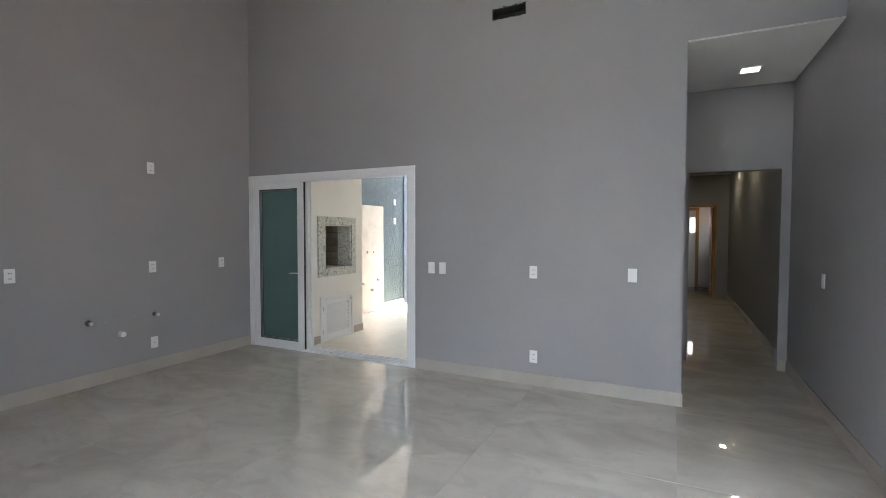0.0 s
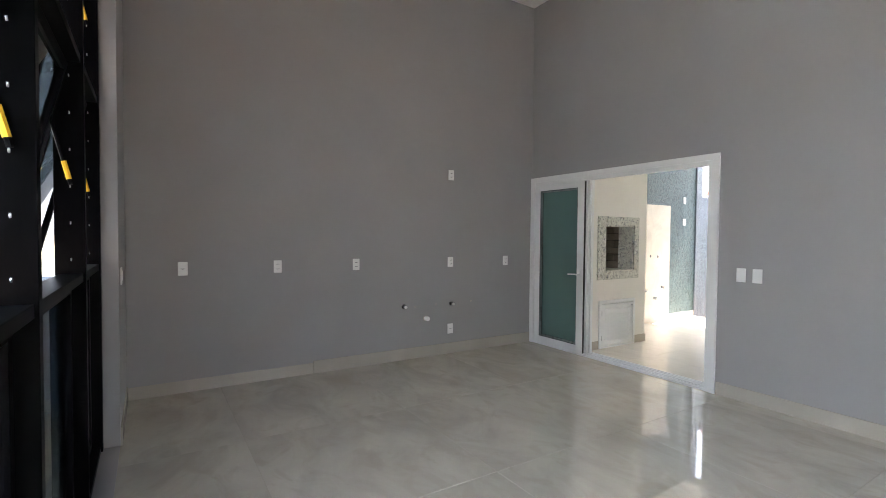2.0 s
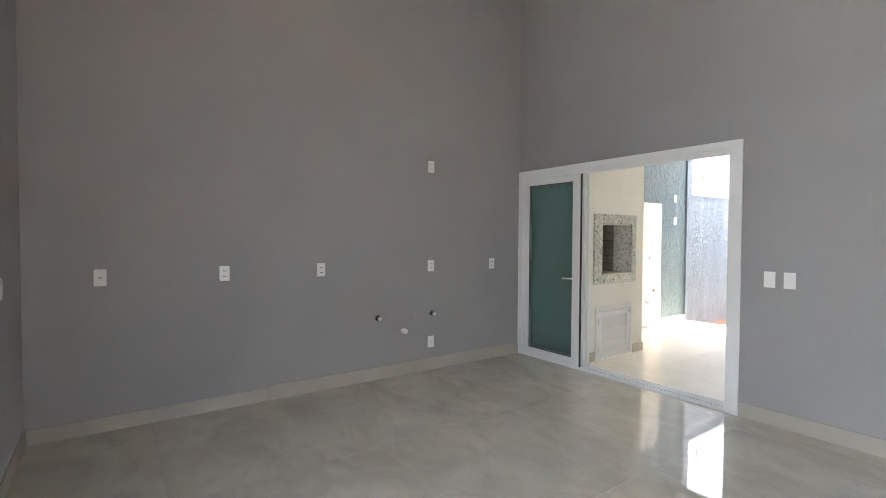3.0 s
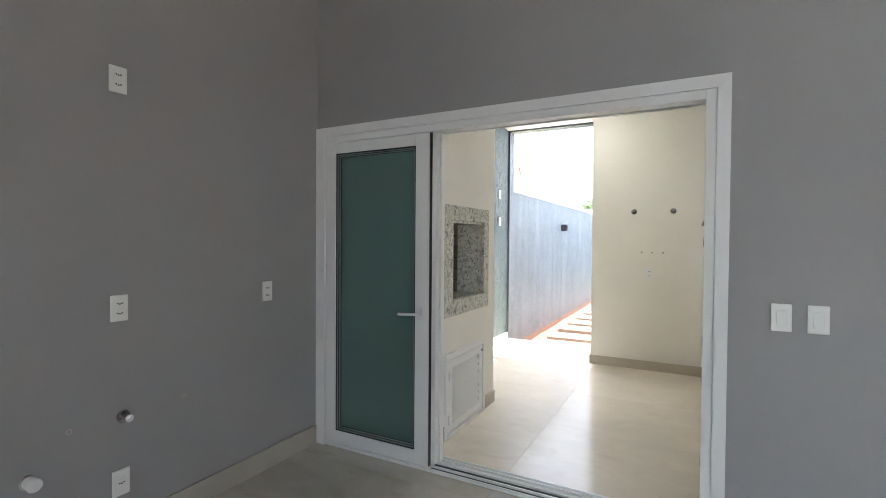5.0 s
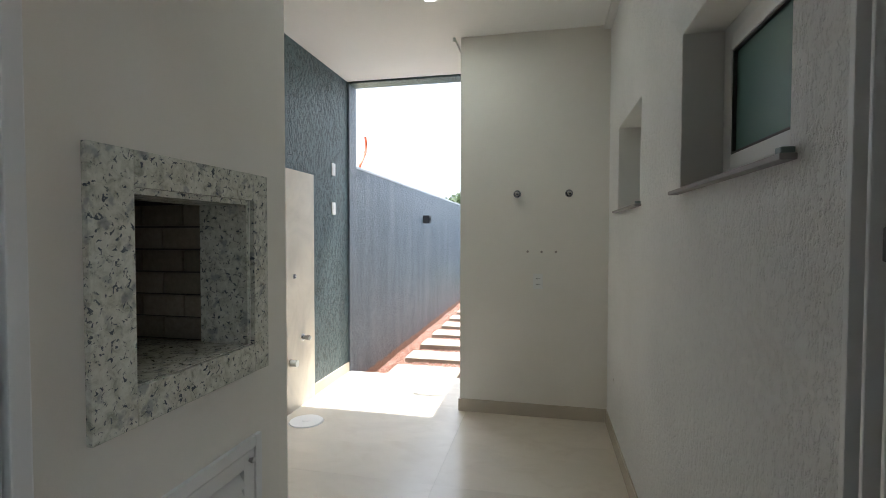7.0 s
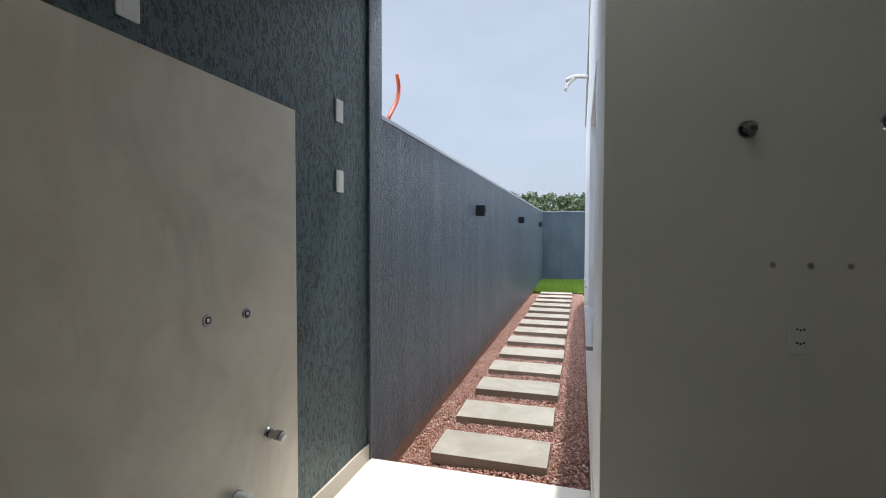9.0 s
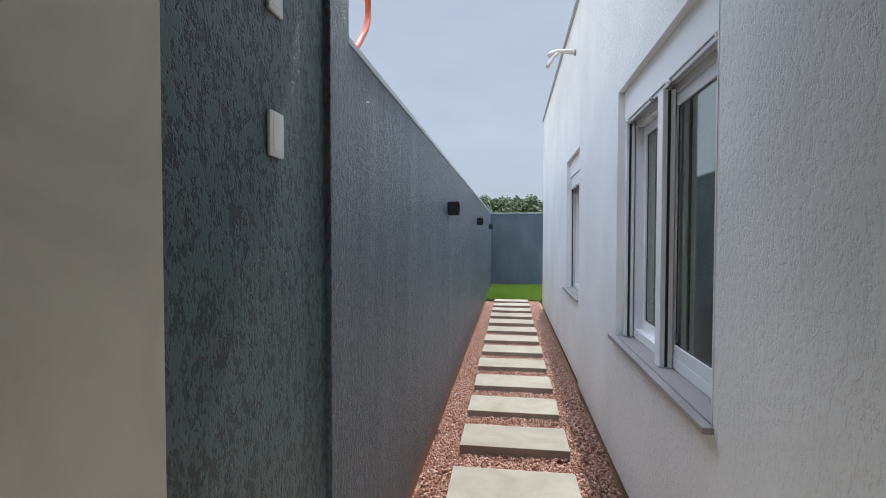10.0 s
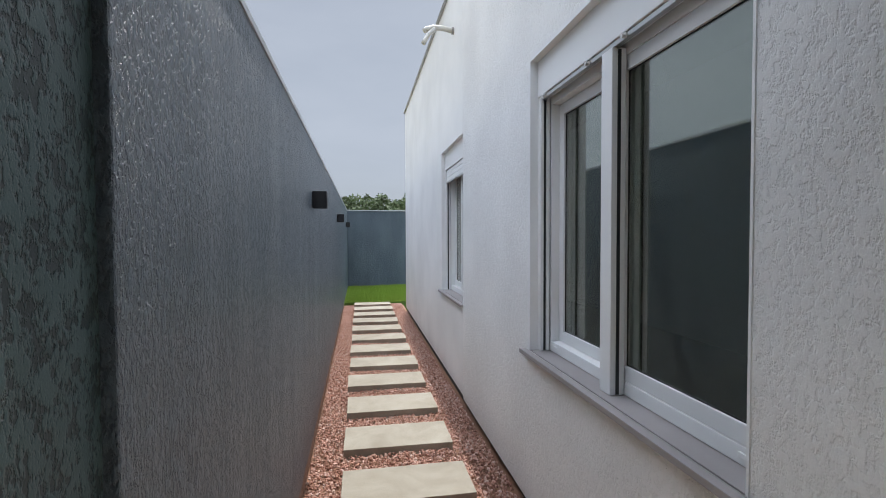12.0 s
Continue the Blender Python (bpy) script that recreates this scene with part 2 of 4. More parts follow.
M_LEAF = make_pieces("tree_leaves", ((0.0, (0.075, 0.10, 0.05)), (0.5, (0.125, 0.16, 0.08)), (1.0, (0.18, 0.215, 0.115))), 0.8, 2, 0.0)
M_BARK = plain("bark", (0.12, 0.09, 0.07), 0.9, vary=0.2)
M_HOSE = plain("orange_conduit", (0.75, 0.14, 0.05), 0.45, vary=0.05)
M_PIPE = plain("foil_wrapped_pipe", (0.62, 0.60, 0.55), 0.5, vary=0.12, grain=60, bump=0.5)
M_WOOD = plain("honey_wood", (0.42, 0.24, 0.09), 0.45, vary=0.15, grain=30, bump=0.1)
M_FACADE = plain("pale_facade", (0.66, 0.66, 0.64), 0.8, vary=0.05)
M_FARGLASS = plain("far_window_glass", (0.10, 0.13, 0.16), 0.1)
M_STICKER = plain("yellow_sticker", (0.85, 0.48, 0.02), 0.5)
M_VOID = plain("dark_cavity", (0.03, 0.03, 0.03), 0.95)
M_GLASS = make_glass("clear_window_glass", (0.80, 0.86, 0.84), 0.0)
M_TINT = make_glass("dark_tinted_glass", (0.03, 0.038, 0.042), 0.0)
M_DOUBLE = make_glass("green_double_glazing", (0.72, 0.78, 0.70), 0.0, 1.0, 2.15)
M_GREEN = make_glass("green_frosted_glass", (0.185, 0.315, 0.285), 0.22, 0.35)
M_GREEN.node_tree.nodes["Principled BSDF"].inputs["Specular IOR Level"].default_value = 0.25
M_LED = make_light("led_diffuser", (0.93, 1.0, 0.95), 7.5)
M_SPOT = make_light("led_spot_corridor", (1.0, 0.90, 0.62), 18.0)
M_LED2 = make_light("led_diffuser_corridor", (1.0, 0.97, 0.92), 1.25)


# ---- mesh helpers ----
def box(bm, x0, x1, y0, y1, z0, z1, bevel=0.0):
    m = Matrix.LocRotScale(((x0 + x1) / 2, (y0 + y1) / 2, (z0 + z1) / 2), None, (abs(x1 - x0), abs(y1 - y0), abs(z1 - z0)))
    vs = bmesh.ops.create_cube(bm, size=1, matrix=m)["verts"]
    if bevel:
        es = list({e for v in vs for e in v.link_edges})
        bmesh.ops.bevel(bm, geom=es, offset=bevel, segments=2, profile=0.6, affect="EDGES", clamp_overlap=True)
    return bm


def boxed(*args, **kw):
    return box(bmesh.new(), *args, **kw)


def rod(bm, a, b, r0, r1=None, seg=16):
    a, b = Vector(a), Vector(b)
    m = Matrix.Translation((a + b) / 2) @ (b - a).to_track_quat("Z", "Y").to_matrix().to_4x4()
    bmesh.ops.create_cone(bm, cap_ends=True, segments=seg, radius1=r0, radius2=r0 if r1 is None else r1, depth=(b - a).length, matrix=m)
    return bm


def tube(bm, pts, r, seg=10):
    """A round bar swept along a few points."""
    pts = [Vector(p) for p in pts]
    rings = []
    for i, p in enumerate(pts):
        d = (pts[min(i + 1, len(pts) - 1)] - pts[max(i - 1, 0)]).normalized()
        side = d.cross(Vector((0.3, 0.2, 1))).normalized()
        up = side.cross(d)
        rings.append([bm.verts.new(p + r * (math.cos(k * math.tau / seg) * side + math.sin(k * math.tau / seg) * up)) for k in range(seg)])
    for q, s in zip(rings, rings[1:]):
        for k in range(seg):
            bm.faces.new((q[k], q[(k + 1) % seg], s[(k + 1) % seg], s[k]))
    bm.faces.new(rings[0]), bm.faces.new(rings[-1])
    bmesh.ops.recalc_face_normals(bm, faces=bm.faces)
    return bm


def finish(name, bm, mat, smooth=False):
    me = bpy.data.meshes.new(name)
    bm.to_mesh(me)
    bm.free()
    me.materials.append(mat)
    if smooth:
        for p in me.polygons:
            p.use_smooth = True
    return me


def thing(name, label, category, base=(0, 0, 0), group="", kind=""):
    ob = new(name)
    ob.location = base
    ob.empty_display_size = 0.1
    return tagged(ob, label, category, group, kind)


def solid(name, bm, mat, label, category="", base=(0, 0, 0), group="", kind="", smooth=False):
    """A thing or a piece of the setting in one mesh; bm is in world metres, base becomes its origin."""
    bmesh.ops.translate(bm, verts=bm.verts, vec=-Vector(base))
    ob = new(name, finish(name, bm, mat, smooth))
    ob.location = base
    return tagged(ob, label, category, group, kind)


def part(name, bm, mat, parent, label="", smooth=False):
    """bm is in world metres; parts keep the origin of their thing."""
    top = parent
    while top.parent:
        top = top.parent
    bmesh.ops.translate(bm, verts=bm.verts, vec=-top.location)
    ob = new(name, finish(name, bm, mat, smooth))
    ob.parent = parent
    return tagged(ob, label)


def wall_cells(bm, axis, lo, hi, u0, u1, z0, z1, holes):
    """A wall across axis x or y from lo to hi, running u0..u1, with holes (ua, ub, za, zb) through it."""
    us = sorted({u0, u1, *[h[0] for h in holes], *[h[1] for h in holes]})
    zs = sorted({z0, z1, *[h[2] for h in holes], *[h[3] for h in holes]})
    us, zs = [u for u in us if u0 <= u <= u1], [z for z in zs if z0 <= z <= z1]
    cut = lambda a, b, c, d: any(h[0] <= (a + b) / 2 <= h[1] and h[2] <= (c + d) / 2 <= h[3] for h in holes)
    full = {(i, j) for i in range(len(us) - 1) for j in range(len(zs) - 1) if not cut(us[i], us[i + 1], zs[j], zs[j + 1])}
    at = {}

    def vert(i, j, s):
        if (i, j, s) not in at:
            w = hi if s else lo
            at[i, j, s] = bm.verts.new((w, us[i], zs[j]) if axis == "x" else (us[i], w, zs[j]))
        return at[i, j, s]

    for i, j in full:
        for s in (0, 1):
            bm.faces.new([vert(i + a, j + b, s) for a, b in ((0, 0), (1, 0), (1, 1), (0, 1))])
        for di, dj, ends in ((-1, 0, ((0, 0), (0, 1))), (1, 0, ((1, 0), (1, 1))), (0, -1, ((0, 0), (1, 0))), (0, 1, ((0, 1), (1, 1)))):
            if (i + di, j + dj) not in full:
                (a, b), (c, d) = ends
                bm.faces.new((vert(i + a, j + b, 0), vert(i + c, j + d, 0), vert(i + c, j + d, 1), vert(i + a, j + b, 1)))
    bmesh.ops.recalc_face_normals(bm, faces=bm.faces)
    return bm


def wall(name, axis, lo, hi, u0, u1, z0, z1, mat, label, holes=()):
    return solid(name, wall_cells(bmesh.new(), axis, lo, hi, u0, u1, z0, z1, list(holes)), mat, label, "wall", kind="structure")


def slab(name, x0, x1, y0, y1, z0, z1, mat, label, category, bevel=0.0):
    return solid(name, boxed(x0, x1, y0, y1, z0, z1, bevel=bevel), mat, label, category, kind="structure")


# ---- setting: living room ----
FX = -4.46
slab("floor_living", -0.2, 6.16, -4.72, 0.2, -0.2, -0.012, M_GROUT, "polished beige porcelain living room floor", "floor")
slab("floor_corridor", 4.75, 6.16, 0.2, 10.0, -0.2, -0.012, M_GROUT, "polished beige porcelain corridor floor", "floor")
wall("wall_kitchen", "x", -0.2, 0.0, -4.66, 0.0, -0.2, 4.6, M_GREY, "grey painted kitchen wall with plumbing stubs")
wall("wall_door", "y", 0.0, 0.2, -0.2, 5.96, -0.2, 4.6, M_GREY, "grey painted wall with a wide sliding door",
     [(0.03, 2.39, -0.011, 2.12), (4.95, 5.96, -0.011, 3.0), (3.265, 3.6, 3.485, 3.59)])
wall("wall_front", "y", -4.72, FX, 0.0, 5.96, -0.2, 4.6, M_GREY, "grey painted wall around a tall black window", [(0.98, 5.3, -0.011, 4.1)])
# both openings are unseen, added to light the far room and kitchen wall
wall("wall_right", "x", 5.96, 6.16, -4.66, 10.0, -0.2, 4.6, M_GREY, "grey painted wall beside the corridor", [(9.1, 9.5, 1.4, 2.0), (-3.75, -1.35, -0.011, 2.3)])
wall("wall_corridor", "x", 4.75, 4.95, 0.2, 10.0, -0.2, 4.6, M_GREY, "grey painted inner wall of the corridor")
wall("wall_header", "y", 1.6, 1.75, 4.95, 5.96, -0.011, 3.0, M_GREY, "grey painted wall with a doorless opening", [(5.03, 5.875, -0.011, 2.115)])
wall("wall_corridor_end", "y", 7.5, 7.62, 4.95, 5.96, -0.011, 2.7, M_GREY, "wall with a wooden door frame", [(5.0, 5.74, -0.011, 2.06)])
wall("wall_far_room", "y", 9.8, 10.0, 4.95, 5.96, -0.2, 4.6, M_CREAM, "cream wall of a far room with a small window", [(5.29, 5.41, 1.45, 1.84)])
solid("ceiling", boxed(0.025, 5.935, FX + 0.025, -0.025, 4.35, 4.39), M_CEIL, "white plasterboard ceiling with a shadow gap", "ceiling", kind="structure")
solid("ceiling_slab", boxed(0.0, 5.96, FX, 0.0, 4.5, 4.6), M_CEIL, "slab above the ceiling", "ceiling", kind="structure")
solid("ceiling_nook", box(boxed(4.95, 5.96, 0.2, 1.6, 3.0, 3.1), 4.953, 5.957, 0.004, 0.2, 2.994, 2.9995), M_CEIL, "white lowered corridor ceiling", "ceiling", kind="structure")
solid("ceiling_corridor", boxed(4.95, 5.96, 1.75, 9.8, 2.7, 2.8), M_CEIL, "white corridor ceiling", "ceiling", kind="structure")
solid("ceiling_header", boxed(4.95, 5.96, -0.001, 0.199, 3.001, 3.004), M_CEIL, "white paint under the header", "ceiling", kind="structure")

# skirtings
slab("baseboard", 2.425, 4.95, -0.011, -0.0005, 0, 0.115, M_BASE, "beige porcelain skirting", "skirting", 0.002)
slab("baseboard", 4.951, 4.961, -0.011, 1.6, 0, 0.115, M_BASE, "beige porcelain skirting", "skirting", 0.002)
slab("baseboard", 5.949, 5.9595, FX, -3.76, 0, 0.115, M_BASE, "beige porcelain skirting", "skirting", 0.002)
slab("baseboard", 5.949, 5.9595, -1.34, 1.6, 0, 0.115, M_BASE, "beige porcelain skirting", "skirting", 0.002)
slab("baseboard", 5.949, 5.9595, 1.76, 7.49, 0, 0.115, M_BASE, "beige porcelain skirting", "skirting", 0.002)
slab("baseboard", 5.876, 5.949, 1.588, 1.5995, 0, 0.115, M_BASE, "beige porcelain skirting", "skirting", 0.002)
slab("baseboard", 0.0005, 0.012, -2.9, -0.02, 0, 0.125, M_BASE, "beige porcelain skirting", "skirting", 0.002)
slab("baseboard", 0.0005, 0.008, FX + 0.012, -2.902, 0, 0.105, M_BASE, "beige porcelain skirting", "skirting", 0.002)
slab("baseboard", 0.0005, 0.975, FX + 0.0005, FX + 0.012, 0, 0.115, M_BASE, "beige porcelain skirting", "skirting", 0.002)

# ---- setting: veranda ----
VX, WX, LY, HX = -0.058, 2.38, 3.105, 1.257
slab("floor_veranda", -0.2, 2.58, 0.2, 3.945, -0.45, -0.012, M_GROUT, "cream porcelain veranda floor", "floor")
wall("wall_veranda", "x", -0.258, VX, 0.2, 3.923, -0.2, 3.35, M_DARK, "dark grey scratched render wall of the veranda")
wall("wall_service", "x", WX, 2.58, 0.2, LY, -0.2, 3.35, M_WHITE_TEX, "white scratched render wall with two small high windows",
     [(0.46, 1.228, 1.57, 2.12), (1.937, 2.668, 1.57, 2.11)])
wall("wall_laundry", "y", LY, 3.299, HX, 2.58, -0.2, 3.94, M_CREAM, "cream laundry wall with two taps")
slab("ceiling_veranda", VX, WX - 0.02, 0.2, 3.923, 2.96, 3.0, M_CEIL, "white plasterboard veranda ceiling", "ceiling")
slab("ceiling_veranda_slab", -0.2, 4.75, 0.2, 3.923, 3.351, 3.5, M_CEIL, "roof slab above the veranda", "ceiling")
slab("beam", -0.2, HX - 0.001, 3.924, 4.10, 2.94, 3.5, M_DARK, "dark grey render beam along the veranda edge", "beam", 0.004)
solid("trim", boxed(1.195, 1.215, LY - 0.02, 3.45, 2.925, 2.959), M_CEIL, "white ceiling edge trim", "trim", kind="structure")
solid("trim", boxed(WX - 0.05, WX - 0.001, 0.25, LY - 0.002, 2.93, 2.957), M_CEIL, "white ceiling edge trim", "trim", kind="structure")
slab("baseboard", HX - 0.012, WX - 0.012, LY - 0.012, LY - 0.0005, 0, 0.10, M_BASE_OUT, "beige porcelain skirting", "skirting", 0.002)
slab("baseboard", HX - 0.012, HX - 0.0005, LY, 3.94, 0, 0.10, M_BASE_OUT, "beige porcelain skirting", "skirting", 0.002)
slab("baseboard", WX - 0.012, WX - 0.0005, 0.23, LY - 0.0005, 0, 0.10, M_BASE_OUT, "beige porcelain skirting", "skirting", 0.002)
slab("baseboard", VX + 0.0005, VX + 0.014, 3.157, 3.922, 0, 0.10, M_BASE_OUT, "beige porcelain skirting", "skirting", 0.002)
slab("threshold", 0.02, 2.4, 0.19, 0.215, -0.15, 0.001, M_BASE_OUT, "beige stone threshold", "threshold")

# ---- setting: passage beside the house ----
BX, GY0, GY1, EY, BT = -0.045, 3.945, 14.1, 17.5, 2.108
slab("pilaster", -0.2, -0.037, 3.924, 4.11, -0.45, 2.939, M_BOUND, "dark grey render pilaster under the beam", "pilaster", 0.006)
wall("wall_boundary", "x", -0.195, BX, 4.111, EY, -0.45, BT, M_BOUND, "dark grey scratched render boundary wall")
wall("wall_end", "y", EY, EY + 0.15, -0.195, 14.0, -0.45, BT, M_BOUND, "dark grey render wall across the lawn")
slab("coping", -0.21, BX + 0.005, 4.112, EY - 0.02, BT + 0.001, BT + 0.03, M_COPING, "grey metal coping", "coping", 0.004)
slab("coping", -0.21, 14.0, EY - 0.019, EY + 0.17, BT + 0.001, BT + 0.03, M_COPING, "grey metal coping", "coping", 0.004)
STEP_Y = 7.44
W1, W2 = (4.172, 5.685, 0.735, 2.345), (7.47, 8.68, 0.735, 2.345)
# the plinth's dark colour helps paint the shadow line below the render
slab("plinth", HX + 0.045, 1.457, 3.3, 13.1, -0.45, -0.151, M_MORTAR_SHADE, "recessed plinth coloured dark for the shadow line under the render", "plinth")
wall("wall_house", "x", HX, 1.457, 3.3, STEP_Y, -0.15, 3.94, M_WHITE_TEX, "white scratched render house wall", [W1])
wall("wall_house_far", "x", HX + 0.02, 1.457, STEP_Y, 13.15, -0.15, 3.94, M_WHITE_SMOOTH, "white render house wall", [W2])
wall("wall_house_end", "y", 12.95, 13.15, 1.457, 6.16, -0.45, 3.94, M_WHITE_SMOOTH, "white render end wall of the house")
wall("wall_inner", "x", 4.65, 4.74, 0.21, 12.94, -0.2, 3.88, M_CREAM, "inner wall of the rooms behind the windows")
slab("floor_rooms", 1.458, 4.64, 3.31, 12.94, -0.2, 0.0, M_FLOOR, "floor of the rooms behind the windows", "floor")
slab("floor_service", 2.581, 4.64, 0.21, 3.29, -0.2, 0.0, M_FLOOR, "floor of the service rooms", "floor")
slab("roof", 1.458, 4.64, 3.31, 12.94, 3.55, 3.65, M_CEIL, "flat roof slab of the bedrooms", "roof")
slab("coping", HX - 0.012, 1.47, 3.3, 13.17, 3.941, 3.965, M_COPING, "grey metal roof flashing", "coping", 0.004)

# ground
slab("ground", -900, 900, -900, 900, -0.7, -0.45, M_EARTH, "dry earth around the house", "ground")
slab("ground_gravel", BX + 0.001, HX + 0.044, GY0 + 0.001, GY1, -0.44, -0.232, M_SOIL, "red soil under the gravel", "ground")
slab("ground_lawn", BX + 0.001, 13.9, GY1 + 0.001, EY - 0.001, -0.44, -0.15, M_TURF, "green lawn at the end of the passage", "ground")
# unseen soil, added to throw warm light through the side door
slab("ground_side", 6.17, 16.0, -11.99, 12.0, -0.44, -0.2, M_SOIL, "unseen red soil added to bounce warm light indoors", "ground")
slab("ground_terrace", -3.0, 9.0, -11.99, -4.721, -0.44, -0.05, M_TERRACE, "beige paved terrace outside the tall window", "ground")
wall("wall_boundary_front", "x", -0.195, BX, -11.99, -4.73, -0.44, 1.05, M_BOUND, "low dark grey render boundary wall beside the terrace")
wall("wall_neighbour", "y", -12.2, -12.0, -8.0, 14.0, -0.3, 2.2, M_FACADE, "pale plastered wall across the terrace")

# ---- sliding door between living room and veranda ----
door = thing("door_1", "white PVC sliding door pushed open, green glass leaves stacked", "door", (1.21, 0.1, 0), kind="structure")


def board(corners, y0, y1):
    """A flat board in the plane of the door wall, cut to the given corners."""
    bm = bmesh.new()
    f = bm.faces.new([bm.verts.new((x, y0, z)) for x, z in corners])
    for v in [g for g in bmesh.ops.extrude_face_region(bm, geom=[f])["geom"] if isinstance(g, bmesh.types.BMVert)]:
        v.co.y = y1
    bmesh.ops.recalc_face_normals(bm, faces=bm.faces)
    return bm


part("casing", board(((0.0, 0.0), (0.075, 0.0), (0.075, 2.092), (0.0, 2.15)), -0.016, -0.0008), M_PVC, door)
part("casing", board(((2.365, 0.0), (2.42, 0.0), (2.42, 2.15), (2.365, 2.092)), -0.016, -0.0008), M_PVC, door)
part("casing", board(((0.0756, 2.092), (2.3646, 2.0924), (2.4195, 2.15), (0.0006, 2.15)), -0.0158, -0.0008), M_PVC, door)
part("frame", box(box(boxed(2.322, 2.364, -0.009, -0.0005, 0.0, 2.091, bevel=0.002), 0.0755, 2.3215, -0.009, 0.019, 2.047, 2.091, bevel=0.002), 0.0755, 2.3215, 0.0195, 0.0495, 2.062, 2.0765), M_PVC, door)
jb = boxed(2.36, 2.389, 0.0, 0.199, 0.0, 2.06)
for a, b in ((0.0, 0.078), (0.104, 0.112), (0.146, 0.154), (0.186, 0.199)):
    box(jb, 2.325 if a == 0.0 else 2.335, 2.36, a, b, 0.0, 2.06, bevel=0.002)
part("jamb", jb, M_PVC, door)
part("jamb", boxed(0.031, 0.05, 0.0, 0.199, 0.0, 2.06, bevel=0.003), M_PVC, door)
part("head", box(box(boxed(0.031, 2.389, 0.0195, 0.199, 2.077, 2.119), 0.05, 2.335, 0.068, 0.082, 2.066, 2.0765), 0.05, 2.335, 0.185, 0.199, 2.070, 2.0765), M_PVC, door)
trk = boxed(0.032, 2.388, 0.0, 0.199, -0.010, 0.004)
for y in (0.004, 0.048, 0.100, 0.150, 0.188):
    box(trk, 0.052, 2.333, y, y + 0.008, 0.004, 0.018)
part("track", trk, M_PVC, door)
part("groove", box(boxed(0.88, 2.333, 0.0125, 0.0475, 0.0042, 0.0052), 0.88, 2.333, 0.0565, 0.0995, 0.0042, 0.0052), M_SEAL, door, "dark groove between the rails")
for z in (0.35, 0.93, 1.40):
    lk = part("strike_plate", boxed(2.352, 2.3595, 0.079, 0.103, z - 0.045, z + 0.045, bevel=0.001), M_STEEL, door, "steel strike plate")
    part("keeper", boxed(2.322, 2.352, 0.082, 0.1, z - 0.022, z + 0.022, bevel=0.003), M_LAMPBLACK, lk)


def sash(parent, x0, x1, y0, y1, z0, z1, stile, rail, name="leaf"):
    """One glazed leaf in the plane of the door wall."""
    f = boxed(x0, x0 + stile, y0, y1, z0, z1, bevel=0.004)
    box(f, x1 - stile, x1, y0, y1, z0, z1, bevel=0.004)
    box(f, x0 + stile, x1 - stile, y0, y1, z0, z0 + rail, bevel=0.003)
    box(f, x0 + stile, x1 - stile, y0, y1, z1 - rail, z1, bevel=0.003)
    leaf = part(name, f, M_PVC, parent)
    a, b, c, d = x0 + stile, x1 - stile, z0 + rail, z1 - rail
    g = boxed(a, a + 0.008, y0 + 0.006, y1 - 0.006, c, d)
    box(g, b - 0.008, b, y0 + 0.006, y1 - 0.006, c, d)
    box(g, a + 0.008, b - 0.008, y0 + 0.006, y1 - 0.006, c, c + 0.008)
    box(g, a + 0.008, b - 0.008, y0 + 0.006, y1 - 0.006, d - 0.008, d)
    part("gasket", g, M_SEAL, leaf, "black rubber gasket")
    for o, w, yf, mat, label in ((0.008, 0.005, 0.009, M_BEAD, "grey-green glazing bead"), (0.0132, 0.003, 0.015, M_SEAL, "black inner seal"), (0.0164, 0.005, 0.020, M_BEAD, "grey-green glazing bead"), (0.0216, 0.003, 0.028, M_SEAL, "black inner seal")):
        ya, yb = y0 + yf, y1 - 0.0085
        bd = boxed(a + o, a + o + w, ya, yb, c + o, d - o)
        box(bd, b - o - w, b - o, ya, yb, c + o, d - o)
        box(bd, a + o + w, b - o - w, ya, yb, c + o, c + o + w)
        box(bd, a + o + w, b - o - w, ya, yb, d - o - w, d - o)
        part("glazing_bead" if mat is M_BEAD else "inner_seal", bd, mat, leaf, label)
    p = part("pane", boxed(a + 0.008, b - 0.008, y1 - 0.008, y1 - 0.003, c + 0.008, d - 0.008), M_GREEN, leaf, "green frosted glass pane")
    p.visible_shadow = False
    return leaf


for k, (a, b, y) in enumerate(((0.052, 0.87, 0.013), (0.080, 0.895, 0.062), (0.11, 0.905, 0.112))):
    leaf = sash(door, a, b, y, y + 0.042, 0.019, 2.062, 0.095 if k == 0 else 0.11, 0.085)
    if k == 0:
        h = rod(bmesh.new(), (0.825, 0.0125, 0.95), (0.825, -0.035, 0.95), 0.009)
        tube(h, [(0.838, -0.035, 0.951), (0.80, -0.037, 0.951), (0.74, -0.037, 0.949), (0.685, -0.034, 0.945)], 0.0085)
        box(h, 0.81, 0.84, 0.004, 0.0125, 0.91, 0.99, bevel=0.003)
        part("handle", h, M_PVC, leaf, "white lever handle", smooth=True)
        # black strip stands in for the dark gap beside this leaf
        part("edge_seal", boxed(b + 0.0004, b + 0.004, 0.022, 0.048, 0.02, 2.06), M_SEAL, leaf, "black strip for the dark gap at the leaf edge")

